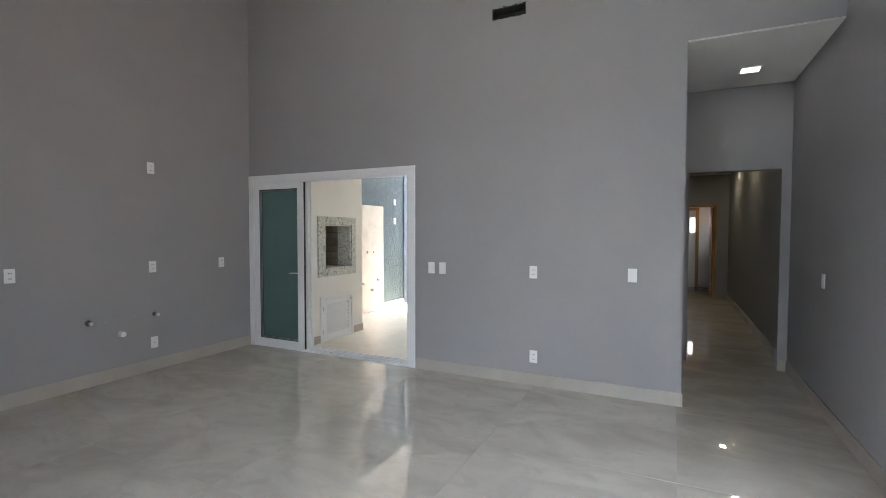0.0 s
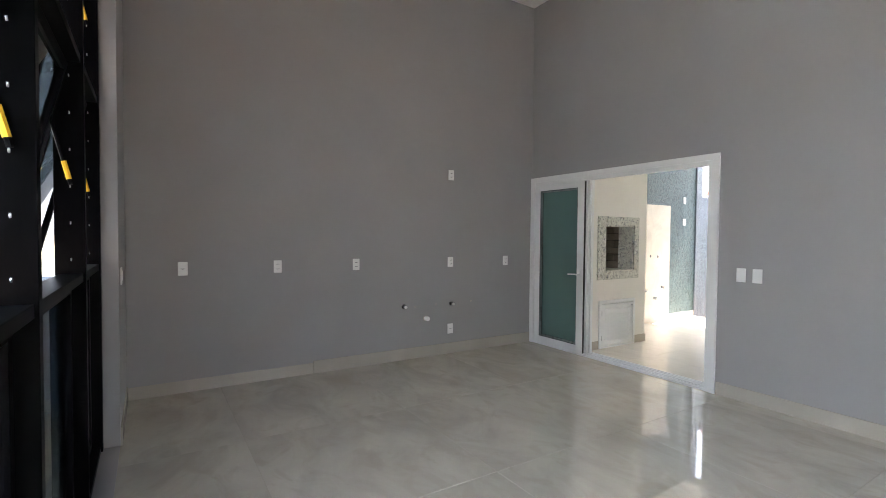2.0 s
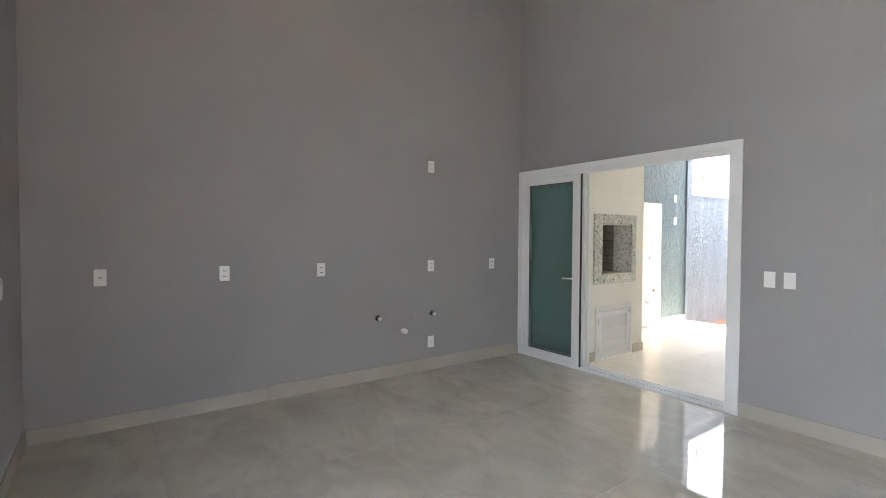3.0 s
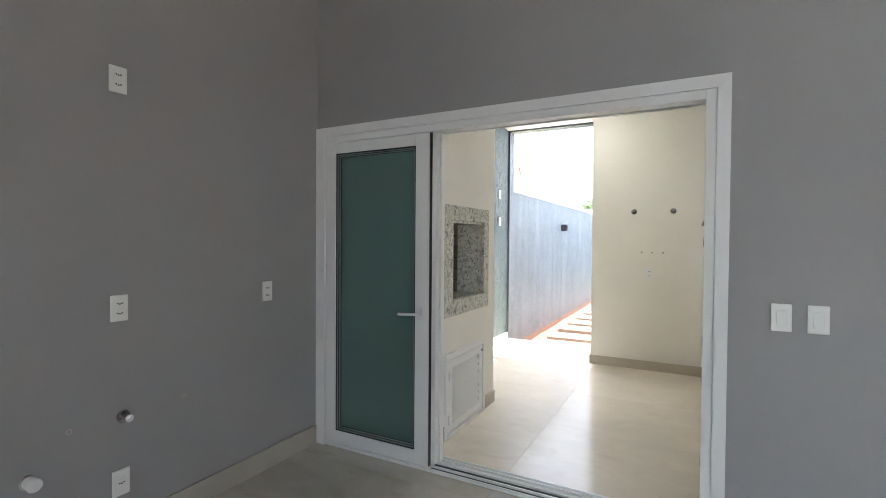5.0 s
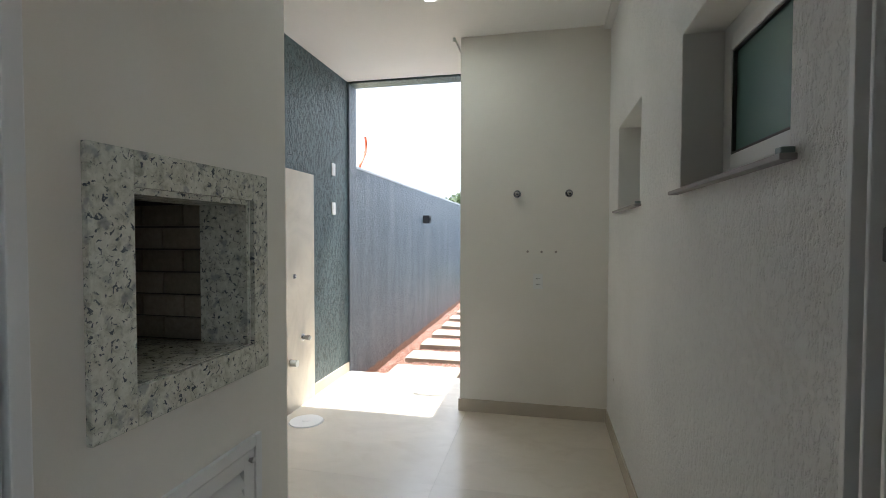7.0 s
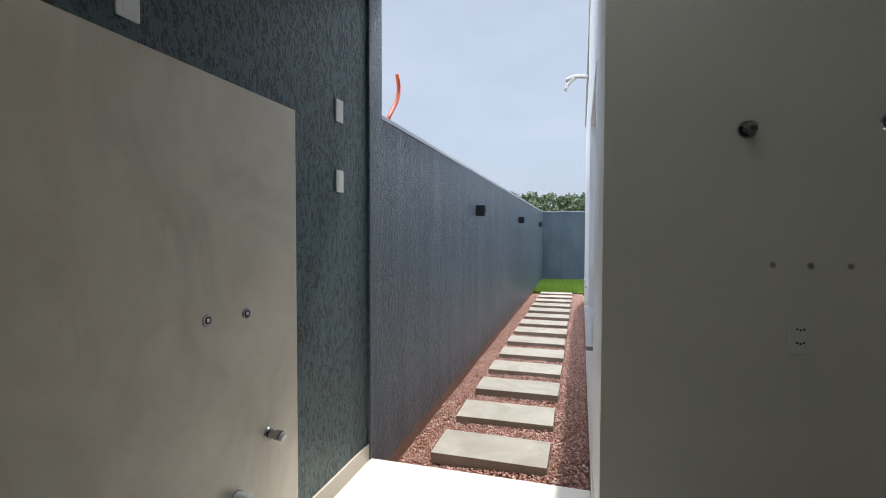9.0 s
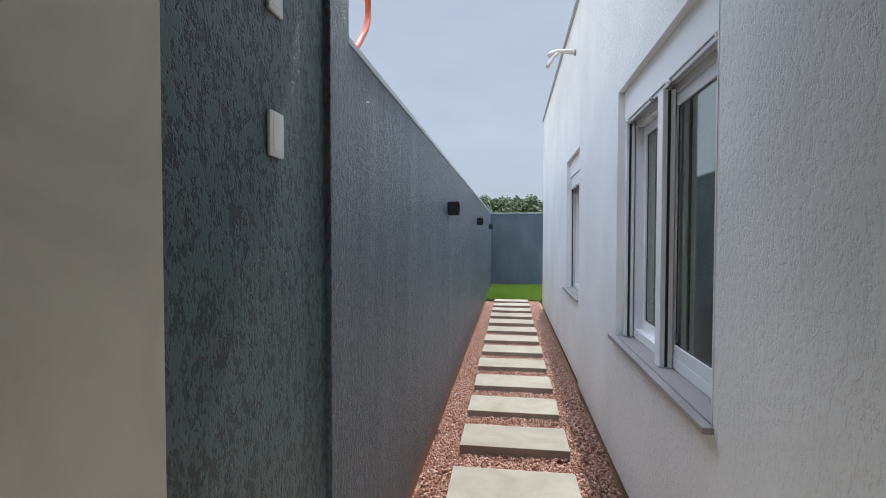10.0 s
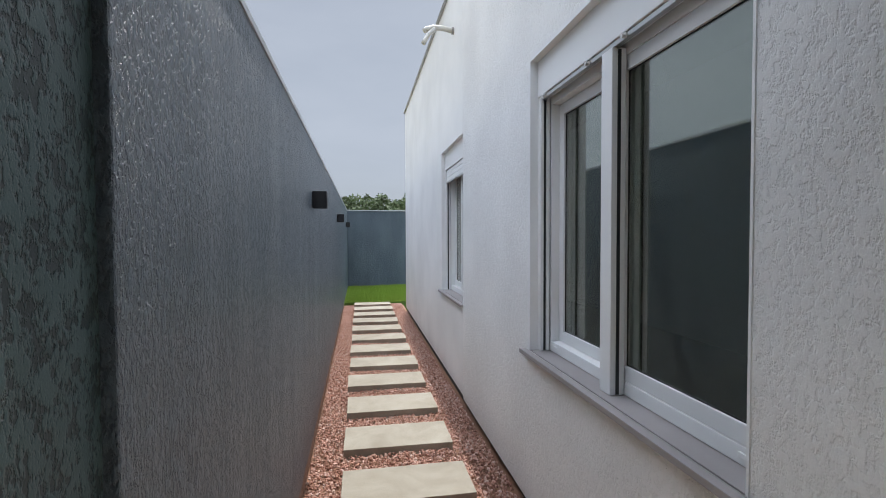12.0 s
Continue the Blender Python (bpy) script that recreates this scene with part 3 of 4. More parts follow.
# ---- tall black window behind the walk ----
win = thing("window_1", "tall black aluminium window with outward tilting sashes", "window", (3.1, -4.62, 0), kind="structure")
fy0, fy1 = -4.668, -4.55
cols, trans = (0.98, 1.79, 2.93, 3.70, 4.47, 5.249), (0.0, 1.16, 2.20, 3.24, 4.06)
for x in cols:
    part("mullion", boxed(x, x + 0.05, fy0, fy1, 0.0, 4.099, bevel=0.003), M_BLACK, win)
for i in range(5):
    for z in trans:
        part("transom", boxed(cols[i] + 0.051, cols[i + 1] - 0.001, fy0 + 0.01, fy1 - 0.01, z, z + 0.04, bevel=0.003), M_BLACK, win)
    for j in range(4):
        a, b, c, d = cols[i] + 0.06, cols[i + 1] - 0.01, trans[j] + 0.05, trans[j + 1] - 0.01
        tilt = j in (1, 2)
        s = boxed(a, a + 0.04, -4.64, -4.605, c, d, bevel=0.002)
        box(s, b - 0.04, b, -4.64, -4.605, c, d, bevel=0.002)
        box(s, a + 0.04, b - 0.04, -4.64, -4.605, c, c + 0.04, bevel=0.002)
        box(s, a + 0.04, b - 0.04, -4.64, -4.605, d - 0.04, d, bevel=0.002)
        turn = Matrix.Translation((0, -4.6225, d)) @ Matrix.Rotation(radians(-14 if tilt else 0), 4, "X") @ Matrix.Translation((0, 4.6225, -d))
        bmesh.ops.transform(s, matrix=turn, verts=s.verts)
        so = part("sash", s, M_BLACK, win)
        g = boxed(a + 0.04, b - 0.04, -4.626, -4.62, c + 0.04, d - 0.04)
        bmesh.ops.transform(g, matrix=turn, verts=g.verts)
        part("pane", g, M_TINT if i < 2 else M_GLASS, so, "dark tinted glass pane" if i < 2 else "clear glass pane").visible_shadow = False
        if tilt:
            for xs in (a + 0.012, b - 0.012):
                low = c + 0.42 * (d - c)
                foot, elbow = Vector((xs, -4.60, low)), turn @ Vector((xs, -4.615, c + 0.74 * (d - c)))
                part("stay_arm", tube(bmesh.new(), [foot, (foot + elbow) / 2, elbow], 0.009, 6), M_BLACK, so)
                q = foot.lerp(elbow, 0.08)
                r = foot.lerp(elbow, 0.34)
                part("sticker", tube(bmesh.new(), [q, r], 0.0108, 6), M_STICKER, so, "yellow warning sticker")
                rv = bmesh.new()
                for k in range(6):
                    rod(rv, (xs, -4.605, c + 0.06 + k * (d - c - 0.12) / 5), (xs, -4.601, c + 0.06 + k * (d - c - 0.12) / 5), 0.007, seg=8)
                part("rivet", rv, M_STEEL, so, "steel rivets")
slab("window_sill", 0.981, 5.299, -4.57, FX - 0.001, -0.01, 0.006, M_SILL, "grey stone window threshold", "sill")


# ---- unseen glazed side entrance, added to light the kitchen wall ----
side = thing("window_6", "unseen black glazed side door added to light the kitchen wall", "window", (6.06, -2.55, 0), kind="structure")
sf = boxed(6.02, 6.10, -3.749, -3.70, 0.0, 2.299, bevel=0.003)
box(sf, 6.02, 6.10, -1.40, -1.351, 0.0, 2.299, bevel=0.003)
box(sf, 6.02, 6.10, -3.6995, -1.4005, 2.25, 2.299, bevel=0.003)
part("window_frame", box(sf, 6.02, 6.10, -3.6995, -1.4005, -0.010, 0.02, bevel=0.003), M_BLACK, side)
for a, b, x in ((-3.698, -2.52, 6.025), (-2.58, -1.402, 6.062)):
    f = boxed(x, x + 0.033, a, a + 0.055, 0.021, 2.249, bevel=0.003)
    box(f, x, x + 0.033, b - 0.055, b, 0.021, 2.249, bevel=0.003)
    box(f, x, x + 0.033, a + 0.0555, b - 0.0555, 0.021, 0.09, bevel=0.003)
    lf2 = part("leaf", box(f, x, x + 0.033, a + 0.0555, b - 0.0555, 2.19, 2.249, bevel=0.003), M_BLACK, side)
    part("pane", boxed(x + 0.014, x + 0.019, a + 0.0555, b - 0.0555, 0.0905, 2.1895), M_GLASS, lf2, "clear glass pane").visible_shadow = False


# ---- plates on walls: local frame, plate in the xz plane, facing -y ----
def plate(kind, label, group):
    e = thing({"double": "power_outlet", "single": "power_outlet", "switch": "light_switch", "blank": "blank_plate"}[kind], label,
              {"double": "outlet", "single": "outlet", "switch": "switch", "blank": "cover plate"}[kind], group=group)
    part("cover", boxed(-0.037, 0.037, -0.009, 0.0, -0.059, 0.059, bevel=0.004), M_PLASTIC, e)
    if kind == "switch":
        part("rocker", boxed(-0.018, 0.018, -0.013, -0.0085, -0.032, 0.032, bevel=0.002), M_PLASTIC, e)
    elif kind == "blank":
        part("inset", boxed(-0.02, 0.02, -0.0105, -0.0085, -0.042, 0.042, bevel=0.0015), M_PLASTIC, e)
    else:
        for z in ((-0.022, 0.022) if kind == "double" else (0.0,)):
            s = part("socket", boxed(-0.02, 0.02, -0.011, -0.0085, z - 0.017, z + 0.017, bevel=0.003), M_PLASTIC, e)
            holes = bmesh.new()
            for x in (-0.0095, 0.0, 0.0095):
                rod(holes, (x, -0.0118, z - (0.003 if x == 0 else 0)), (x, -0.0105, z - (0.003 if x == 0 else 0)), 0.0036, seg=8)
            part("pin_hole", holes, M_SLOT, s, "dark pin holes")
    return e


def place_all(first, poses):
    for k, p in enumerate(poses):
        if k:
            copy_thing(first, p)
    first.matrix_basis = poses[0]


KW = lambda y, z: pose(0.0005, y, z, 0, 0, 90)
DW = lambda x, z: pose(x, -0.0005, z)
place_all(plate("double", "white two-socket outlet plate on the grey wall", "outlets of the living room"),
          [KW(-1.272, 2.105), KW(-1.272, 1.085), KW(-0.44, 1.085), KW(-2.45, 1.085), KW(-3.245, 1.085), DW(3.693, 1.075), DW(3.70, 0.275)])
place_all(plate("single", "white single outlet plate on the grey wall", "outlets of the living room"), [KW(-1.268, 0.294), KW(-4.044, 1.087)])
place_all(plate("switch", "white rocker switch plate on the grey wall", "switches of the living room"),
          [DW(2.616, 1.08), DW(2.743, 1.08), pose(0.743, FX + 0.0005, 1.10, 0, 0, 180), pose(5.9595, 0.356, 1.063, 0, 0, -90)])
place_all(plate("blank", "white blank cover plate on the grey wall", "cover plates"), [DW(4.56, 1.08)])
place_all(plate("blank", "white blank plate on the dark render wall", "cover plates of the veranda"),
          [pose(VX + 0.0005, 3.585, 2.03, 0, 0, 90), pose(VX + 0.0005, 3.585, 1.66, 0, 0, 90), pose(VX + 0.0005, 2.37, 2.045, 0, 0, 90)])
place_all(plate("double", "white two-socket outlet on the cream laundry wall", "outlets of the veranda"), [pose(1.864, LY - 0.0005, 1.055)])


# ---- water points ----
def tap_stub(label, group, length=0.055, cap=True):
    e = thing("tap_stub", label, "water point", group=group)
    part("flange", rod(bmesh.new(), (0, 0, 0), (0, -0.006, 0), 0.030, 0.026, 20), M_CHROME, e)
    part("body", rod(rod(bmesh.new(), (0, -0.006, 0), (0, -length * 0.55, 0), 0.017), (0, -length * 0.5, 0), (0, -length * 0.8, 0), 0.022, 0.022, 6), M_CHROME, e)
    part("spout", rod(bmesh.new(), (0, -length * 0.8, 0), (0, -length, -0.006), 0.018, 0.015), M_PLASTIC if cap else M_CHROME, e, "pale plug" if cap else "chrome threaded end")
    if not cap:
        part("bore", rod(bmesh.new(), (0.004, -length, -0.004), (0.004, -length - 0.002, -0.0046), 0.010), M_SLOT, e, "dark open bore")
    return e


place_all(tap_stub("chrome tap stub with a plug in the kitchen wall", "kitchen water points"), [KW(-1.882, 0.597), KW(-1.254, 0.59)])
place_all(tap_stub("chrome tap stub high on the laundry wall", "laundry water points", 0.05, False), [pose(1.703, LY - 0.0005, 1.727), pose(2.091, LY - 0.0005, 1.727)])
PW = lambda y, z: pose(-0.0345, y, z, 0, 0, 90)
place_all(tap_stub("chrome tap stub low on the cream slab", "veranda water points", 0.075), [PW(2.948, 0.563), PW(2.447, 0.533)])


def drain_stub(label, r):
    e = thing("drain_pipe", label, "pipe")
    part("pipe", rod(bmesh.new(), (0, 0, 0), (0, -0.05, 0), r), M_PLASTIC, e)
    part("cap", rod(bmesh.new(), (0, -0.05, 0), (0, -0.058, 0), r * 1.12, r * 1.05), M_PLASTIC, e, "pale end cap")
    part("collar", rod(bmesh.new(), (0, 0.0, 0), (0, -0.005, 0), r * 1.25), M_GROUT, e, "rough plaster collar")
    return e


drain_stub("pale drain pipe stub in the kitchen wall", 0.024).matrix_basis = KW(-1.603, 0.444)
drain_stub("pale drain pipe stub in the cream slab", 0.026).matrix_basis = PW(2.758, 0.398)


def hole(label, r):
    e = thing("wall_hole", label, "hole")
    rim = bmesh.new()
    for k in range(18):
        a = k * math.tau / 18
        bmesh.ops.create_icosphere(rim, subdivisions=1, radius=0.28 * r, matrix=Matrix.Translation((math.cos(a) * r, -0.001, math.sin(a) * r)) @ Matrix.Diagonal((1, 0.35, 1, 1)))
    part("rim", rim, M_GROUT, e)
    part("bore", rod(bmesh.new(), (0, -0.0006, 0), (0, -0.002, 0), r * 0.75), M_SILL, e, "half-filled bore")
    return e


place_all(hole("small patched dot in the grey kitchen wall", 0.009), [KW(-1.738, 0.585), KW(-1.466, 0.594), KW(-0.968, 0.601)])
place_all(hole("small hole in the laundry wall", 0.008), [pose(1.785, LY - 0.0005, 1.283), pose(1.89, LY - 0.0005, 1.282), pose(1.998, LY - 0.0005, 1.282), pose(WX - 0.0005, 2.75, 0.43, 0, 0, -90)])
rg = thing("pipe_socket", "open chrome pipe socket in the cream slab", "pipe", group="pipe sockets")
part("ring", rod(bmesh.new(), (0, 0, 0), (0, -0.005, 0), 0.021, 0.019, 20), M_CHROME, rg)
part("bore", rod(bmesh.new(), (0, -0.0052, 0), (0, -0.0062, 0), 0.013, 0.013, 16), M_VOID, rg, "dark bore")
part("plug", rod(bmesh.new(), (0.001, -0.0062, 0.001), (0.001, -0.008, 0.001), 0.008, 0.007, 6), M_STEEL, rg)
place_all(rg, [PW(2.626, 1.086), PW(2.822, 1.078)])

# ---- opening for the air conditioner ----
duct = thing("duct_box", "rough black air conditioner box in the wall", "duct box", (3.43, 0.1, 3.485))
part("lining", box(box(box(box(boxed(3.266, 3.599, 0.12, 0.13, 3.486, 3.589), 3.266, 3.275, 0.004, 0.12, 3.486, 3.589), 3.59, 3.599, 0.004, 0.12, 3.486, 3.589), 3.275, 3.59, 0.004, 0.12, 3.486, 3.495), 3.275, 3.59, 0.004, 0.12, 3.58, 3.589), M_SLOT, duct)
rng = random.Random(4)
for k in range(26):
    x = 3.268 + 0.328 * rng.random()
    z = rng.choice((3.487, 3.588)) + rng.uniform(-0.006, 0.006)
    chip = bmesh.new()
    bmesh.ops.create_icosphere(chip, subdivisions=1, radius=rng.uniform(0.004, 0.011), matrix=Matrix.Translation((x, -0.001, z)) @ Matrix.Diagonal((2.0, 0.4, 0.7, 1)))
    part("plaster_chip", chip, M_VOID, duct)


# ---- ceiling lights ----
def panel_light(x, y, z, s, mat, label):
    e = thing("ceiling_light", label, "ceiling light", (x, y, z))
    part("frame", box(box(box(boxed(x - s, x + s, y - s, y - s + 0.012, z - 0.012, z - 0.0005), x - s, x + s, y + s - 0.012, y + s, z - 0.012, z - 0.0005), x - s, x - s + 0.012, y - s + 0.012, y + s - 0.012, z - 0.012, z - 0.0005), x + s - 0.012, x + s, y - s + 0.012, y + s - 0.012, z - 0.012, z - 0.0005), M_PLASTIC, e)
    part("diffuser", boxed(x - s + 0.012, x + s - 0.012, y - s + 0.012, y + s - 0.012, z - 0.009, z - 0.0005), mat, e, "lit pale diffuser")


panel_light(1.235, 2.36, 2.96, 0.115, M_LED, "square LED panel lit on the veranda ceiling")
panel_light(5.50, 0.985, 3.0, 0.085, M_LED2, "square LED panel lit on the corridor ceiling")
for y in (4.1, 6.1):
    panel_light(5.82, y, 2.7, 0.05, M_SPOT, "small LED spot in the corridor ceiling")

# ---- corridor door ----
fr = thing("door_2", "honey-coloured wooden door frame with an open door", "door", (5.37, 7.5, 0), kind="structure")
part("frame", box(box(boxed(5.0, 5.05, 7.47, 7.64, 0, 2.06, bevel=0.004), 5.69, 5.74, 7.47, 7.64, 0, 2.06, bevel=0.004), 5.05, 5.69, 7.47, 7.64, 2.01, 2.06, bevel=0.004), M_WOOD, fr)
lf = part("leaf", boxed(5.655, 5.688, 7.645, 8.30, 0.01, 2.0, bevel=0.003), M_WOOD, fr)
part("handle", rod(rod(bmesh.new(), (5.654, 8.24, 1.02), (5.61, 8.24, 1.02), 0.008), (5.615, 8.245, 1.02), (5.615, 8.13, 1.02), 0.008), M_STEEL, lf, "steel lever handle")
part("hinge", box(box(boxed(5.646, 5.656, 7.646, 7.67, 0.25, 0.34), 5.646, 5.656, 7.646, 7.67, 1.0, 1.09), 5.646, 5.656, 7.646, 7.67, 1.7, 1.79), M_STEEL, lf, "steel hinges")
jf = thing("door_3", "honey-coloured wooden door lining on a cream wall", "door", (5.0, 9.3, 0), kind="structure")
part("frame", box(boxed(5.425, 5.50, 9.77, 9.799, 0, 2.10, bevel=0.004), 4.953, 5.424, 9.77, 9.799, 2.03, 2.10, bevel=0.004), M_WOOD, jf)

# ---- barbecue ----
QX, QY = 0.757, 1.36
GA, GB, GC, GD = 0.53, 1.09, 0.972, 1.545
bbq = thing("barbecue", "built-in masonry barbecue with granite surround and ash door", "barbecue", (0.37, 0.78, 0))
mass = wall_cells(bmesh.new(), "x", 0.56, QX, 0.205, QY, -0.011, 2.958, [(GA, GB, GC, GD), (0.475, 1.09, 0.03, 0.555)])
part("front", mass, M_CREAM, bbq)
part("back", boxed(VX + 0.001, 0.07, 0.205, QY, -0.011, 2.958), M_CREAM, bbq)
part("cheek", boxed(0.0705, 0.5595, 0.205, 0.42, -0.011, 2.958), M_CREAM, bbq)
part("cheek", boxed(0.0705, 0.5595, 1.20, QY, -0.011, 2.958), M_CREAM, bbq)
part("hood", boxed(0.0705, 0.5595, 0.4205, 1.1995, 1.64, 2.958), M_CREAM, bbq)
part("hearth", boxed(0.0705, 0.5595, 0.4205, 1.1995, 0.60, 0.86), M_CREAM, bbq)
for a, b, c, d in ((0.39, GA, 0.86, 1.65), (GB, 1.182, 0.86, 1.65), (GA + 0.0005, GB - 0.0005, 0.86, GC), (GA + 0.0005, GB - 0.0005, GD, 1.65)):
    part("surround", boxed(QX + 0.0005, QX + 0.022, a, b, c, d, bevel=0.003), M_GRANITE, bbq, "speckled polished granite surround")
for x, a, b, c, d in ((0.545, GA + 0.0005, GA + 0.02, GC + 0.0025, GD), (0.545, GB - 0.02, GB - 0.0005, GC + 0.0025, GD), (0.15, GA + 0.0205, GB - 0.0205, GC - 0.03, GC + 0.002), (0.545, GA + 0.0205, GB - 0.0205, GD - 0.018, GD - 0.0005)):
    part("reveal", boxed(x, QX, a, b, c, d), M_GRANITE, bbq, "granite lining of the opening")
mort = box(box(boxed(0.09, 0.135, 0.43, 1.19, 0.87, 1.63), 0.136, 0.544, 0.43, 0.515, 0.87, 1.63), 0.136, 0.544, 1.115, 1.19, 0.87, 1.63)
liner = part("liner", mort, M_MORTAR_SHADE, bbq, "sooty mortar between firebricks")
brick_me = finish("brick", boxed(-0.098, 0.098, -0.012, 0.012, -0.043, 0.043, bevel=0.004), M_BRICK)
half_me = finish("brick", boxed(-0.046, 0.046, -0.012, 0.012, -0.043, 0.043, bevel=0.004), M_BRICK)


def lay(me, m):
    o = new("brick", me)
    o.parent = liner
    o.matrix_local = Matrix.Translation(-bbq.location) @ m


for r in range(7):
    z = 0.925 + r * 0.094
    for y in ([0.615, 0.819, 1.023] if r % 2 else [0.565, 0.717, 0.921, 1.072]):
        lay(half_me if y in (0.565, 1.072) else brick_me, pose(0.147, y, z, 0, 0, 90))
    for side in (0.525, 1.105):
        for x in ([0.244, 0.446] if r % 2 else [0.192, 0.342, 0.494]):
            lay(half_me if x in (0.192, 0.494) else brick_me, pose(x, side, z))
for a, b in ((1.135, QY + 0.011), (0.23, 0.43)):
    part("skirting", boxed(QX + 0.0005, QX + 0.012, a, b, 0.0, 0.10, bevel=0.002), M_BASE_OUT, bbq, "beige porcelain skirting")
ash = part("ash_door", box(box(box(boxed(QX + 0.0006, QX + 0.02, 0.432, 0.475, 0.0, 0.60, bevel=0.003), QX + 0.0006, QX + 0.02, 1.09, 1.13, 0.0, 0.60, bevel=0.003), QX + 0.0006, QX + 0.02, 0.4755, 1.0895, 0.555, 0.60, bevel=0.003), QX + 0.0006, QX + 0.02, 0.4755, 1.0895, 0.0, 0.028, bevel=0.003), M_PVC, bbq, "white louvred metal ash door")
part("door_frame", box(box(box(boxed(QX - 0.01, QX + 0.014, 0.479, 0.545, 0.034, 0.549, bevel=0.002), QX - 0.01, QX + 0.014, 1.02, 1.085, 0.034, 0.549, bevel=0.002), QX - 0.01, QX + 0.014, 0.5455, 1.0195, 0.034, 0.09, bevel=0.002), QX - 0.01, QX + 0.014, 0.5455, 1.0195, 0.49, 0.549, bevel=0.002), M_PVC, ash)
for k in range(7):
    s = boxed(-0.003, 0.003, 0.5455, 1.0195, -0.034, 0.034)
    bmesh.ops.transform(s, matrix=pose(QX + 0.002, 0, 0.125 + k * 0.055, 0, -32, 0), verts=s.verts)
    part("slat", s, M_PVC, ash)
part("backing", boxed(QX - 0.03, QX - 0.022, 0.48, 1.085, 0.032, 0.552), M_SLOT, ash)
part("latch", rod(rod(bmesh.new(), (QX + 0.014, 1.055, 0.515), (QX + 0.024, 1.055, 0.515), 0.008), (QX + 0.024, 1.055, 0.515), (QX + 0.034, 1.055, 0.515), 0.011), M_STEEL, ash, "small steel latch")
for z in (0.13, 0.44):
    part("hinge", rod(bmesh.new(), (QX + 0.018, 0.478, z - 0.03), (QX + 0.018, 0.478, z + 0.03), 0.006, seg=10), M_STEEL, ash, "steel hinge")

# ---- cream slab panel on the veranda wall ----
pan = thing("wall_panel", "tall cream porcelain slab panel on the dark wall", "wall panel", (0, 2.2, 0))
for a, b in ((1.362, 1.95), (1.952, 3.155)):
    part("slab", boxed(VX + 0.0006, -0.035, a, b, 0.0, 1.925, bevel=0.0015), M_PANEL, pan)
drain = thing("drain_cover", "round white drain cover lying on the veranda floor", "drain cover", (0.165, 2.63, 0))
part("disc", rod(bmesh.new(), (0.165, 2.63, 0.0012), (0.165, 2.63, 0.008), 0.128, 0.122, 40), M_PLASTIC, drain)
part("knob", rod(bmesh.new(), (0.165, 2.63, 0.008), (0.165, 2.63, 0.011), 0.03, 0.026, 20), M_PLASTIC, drain)


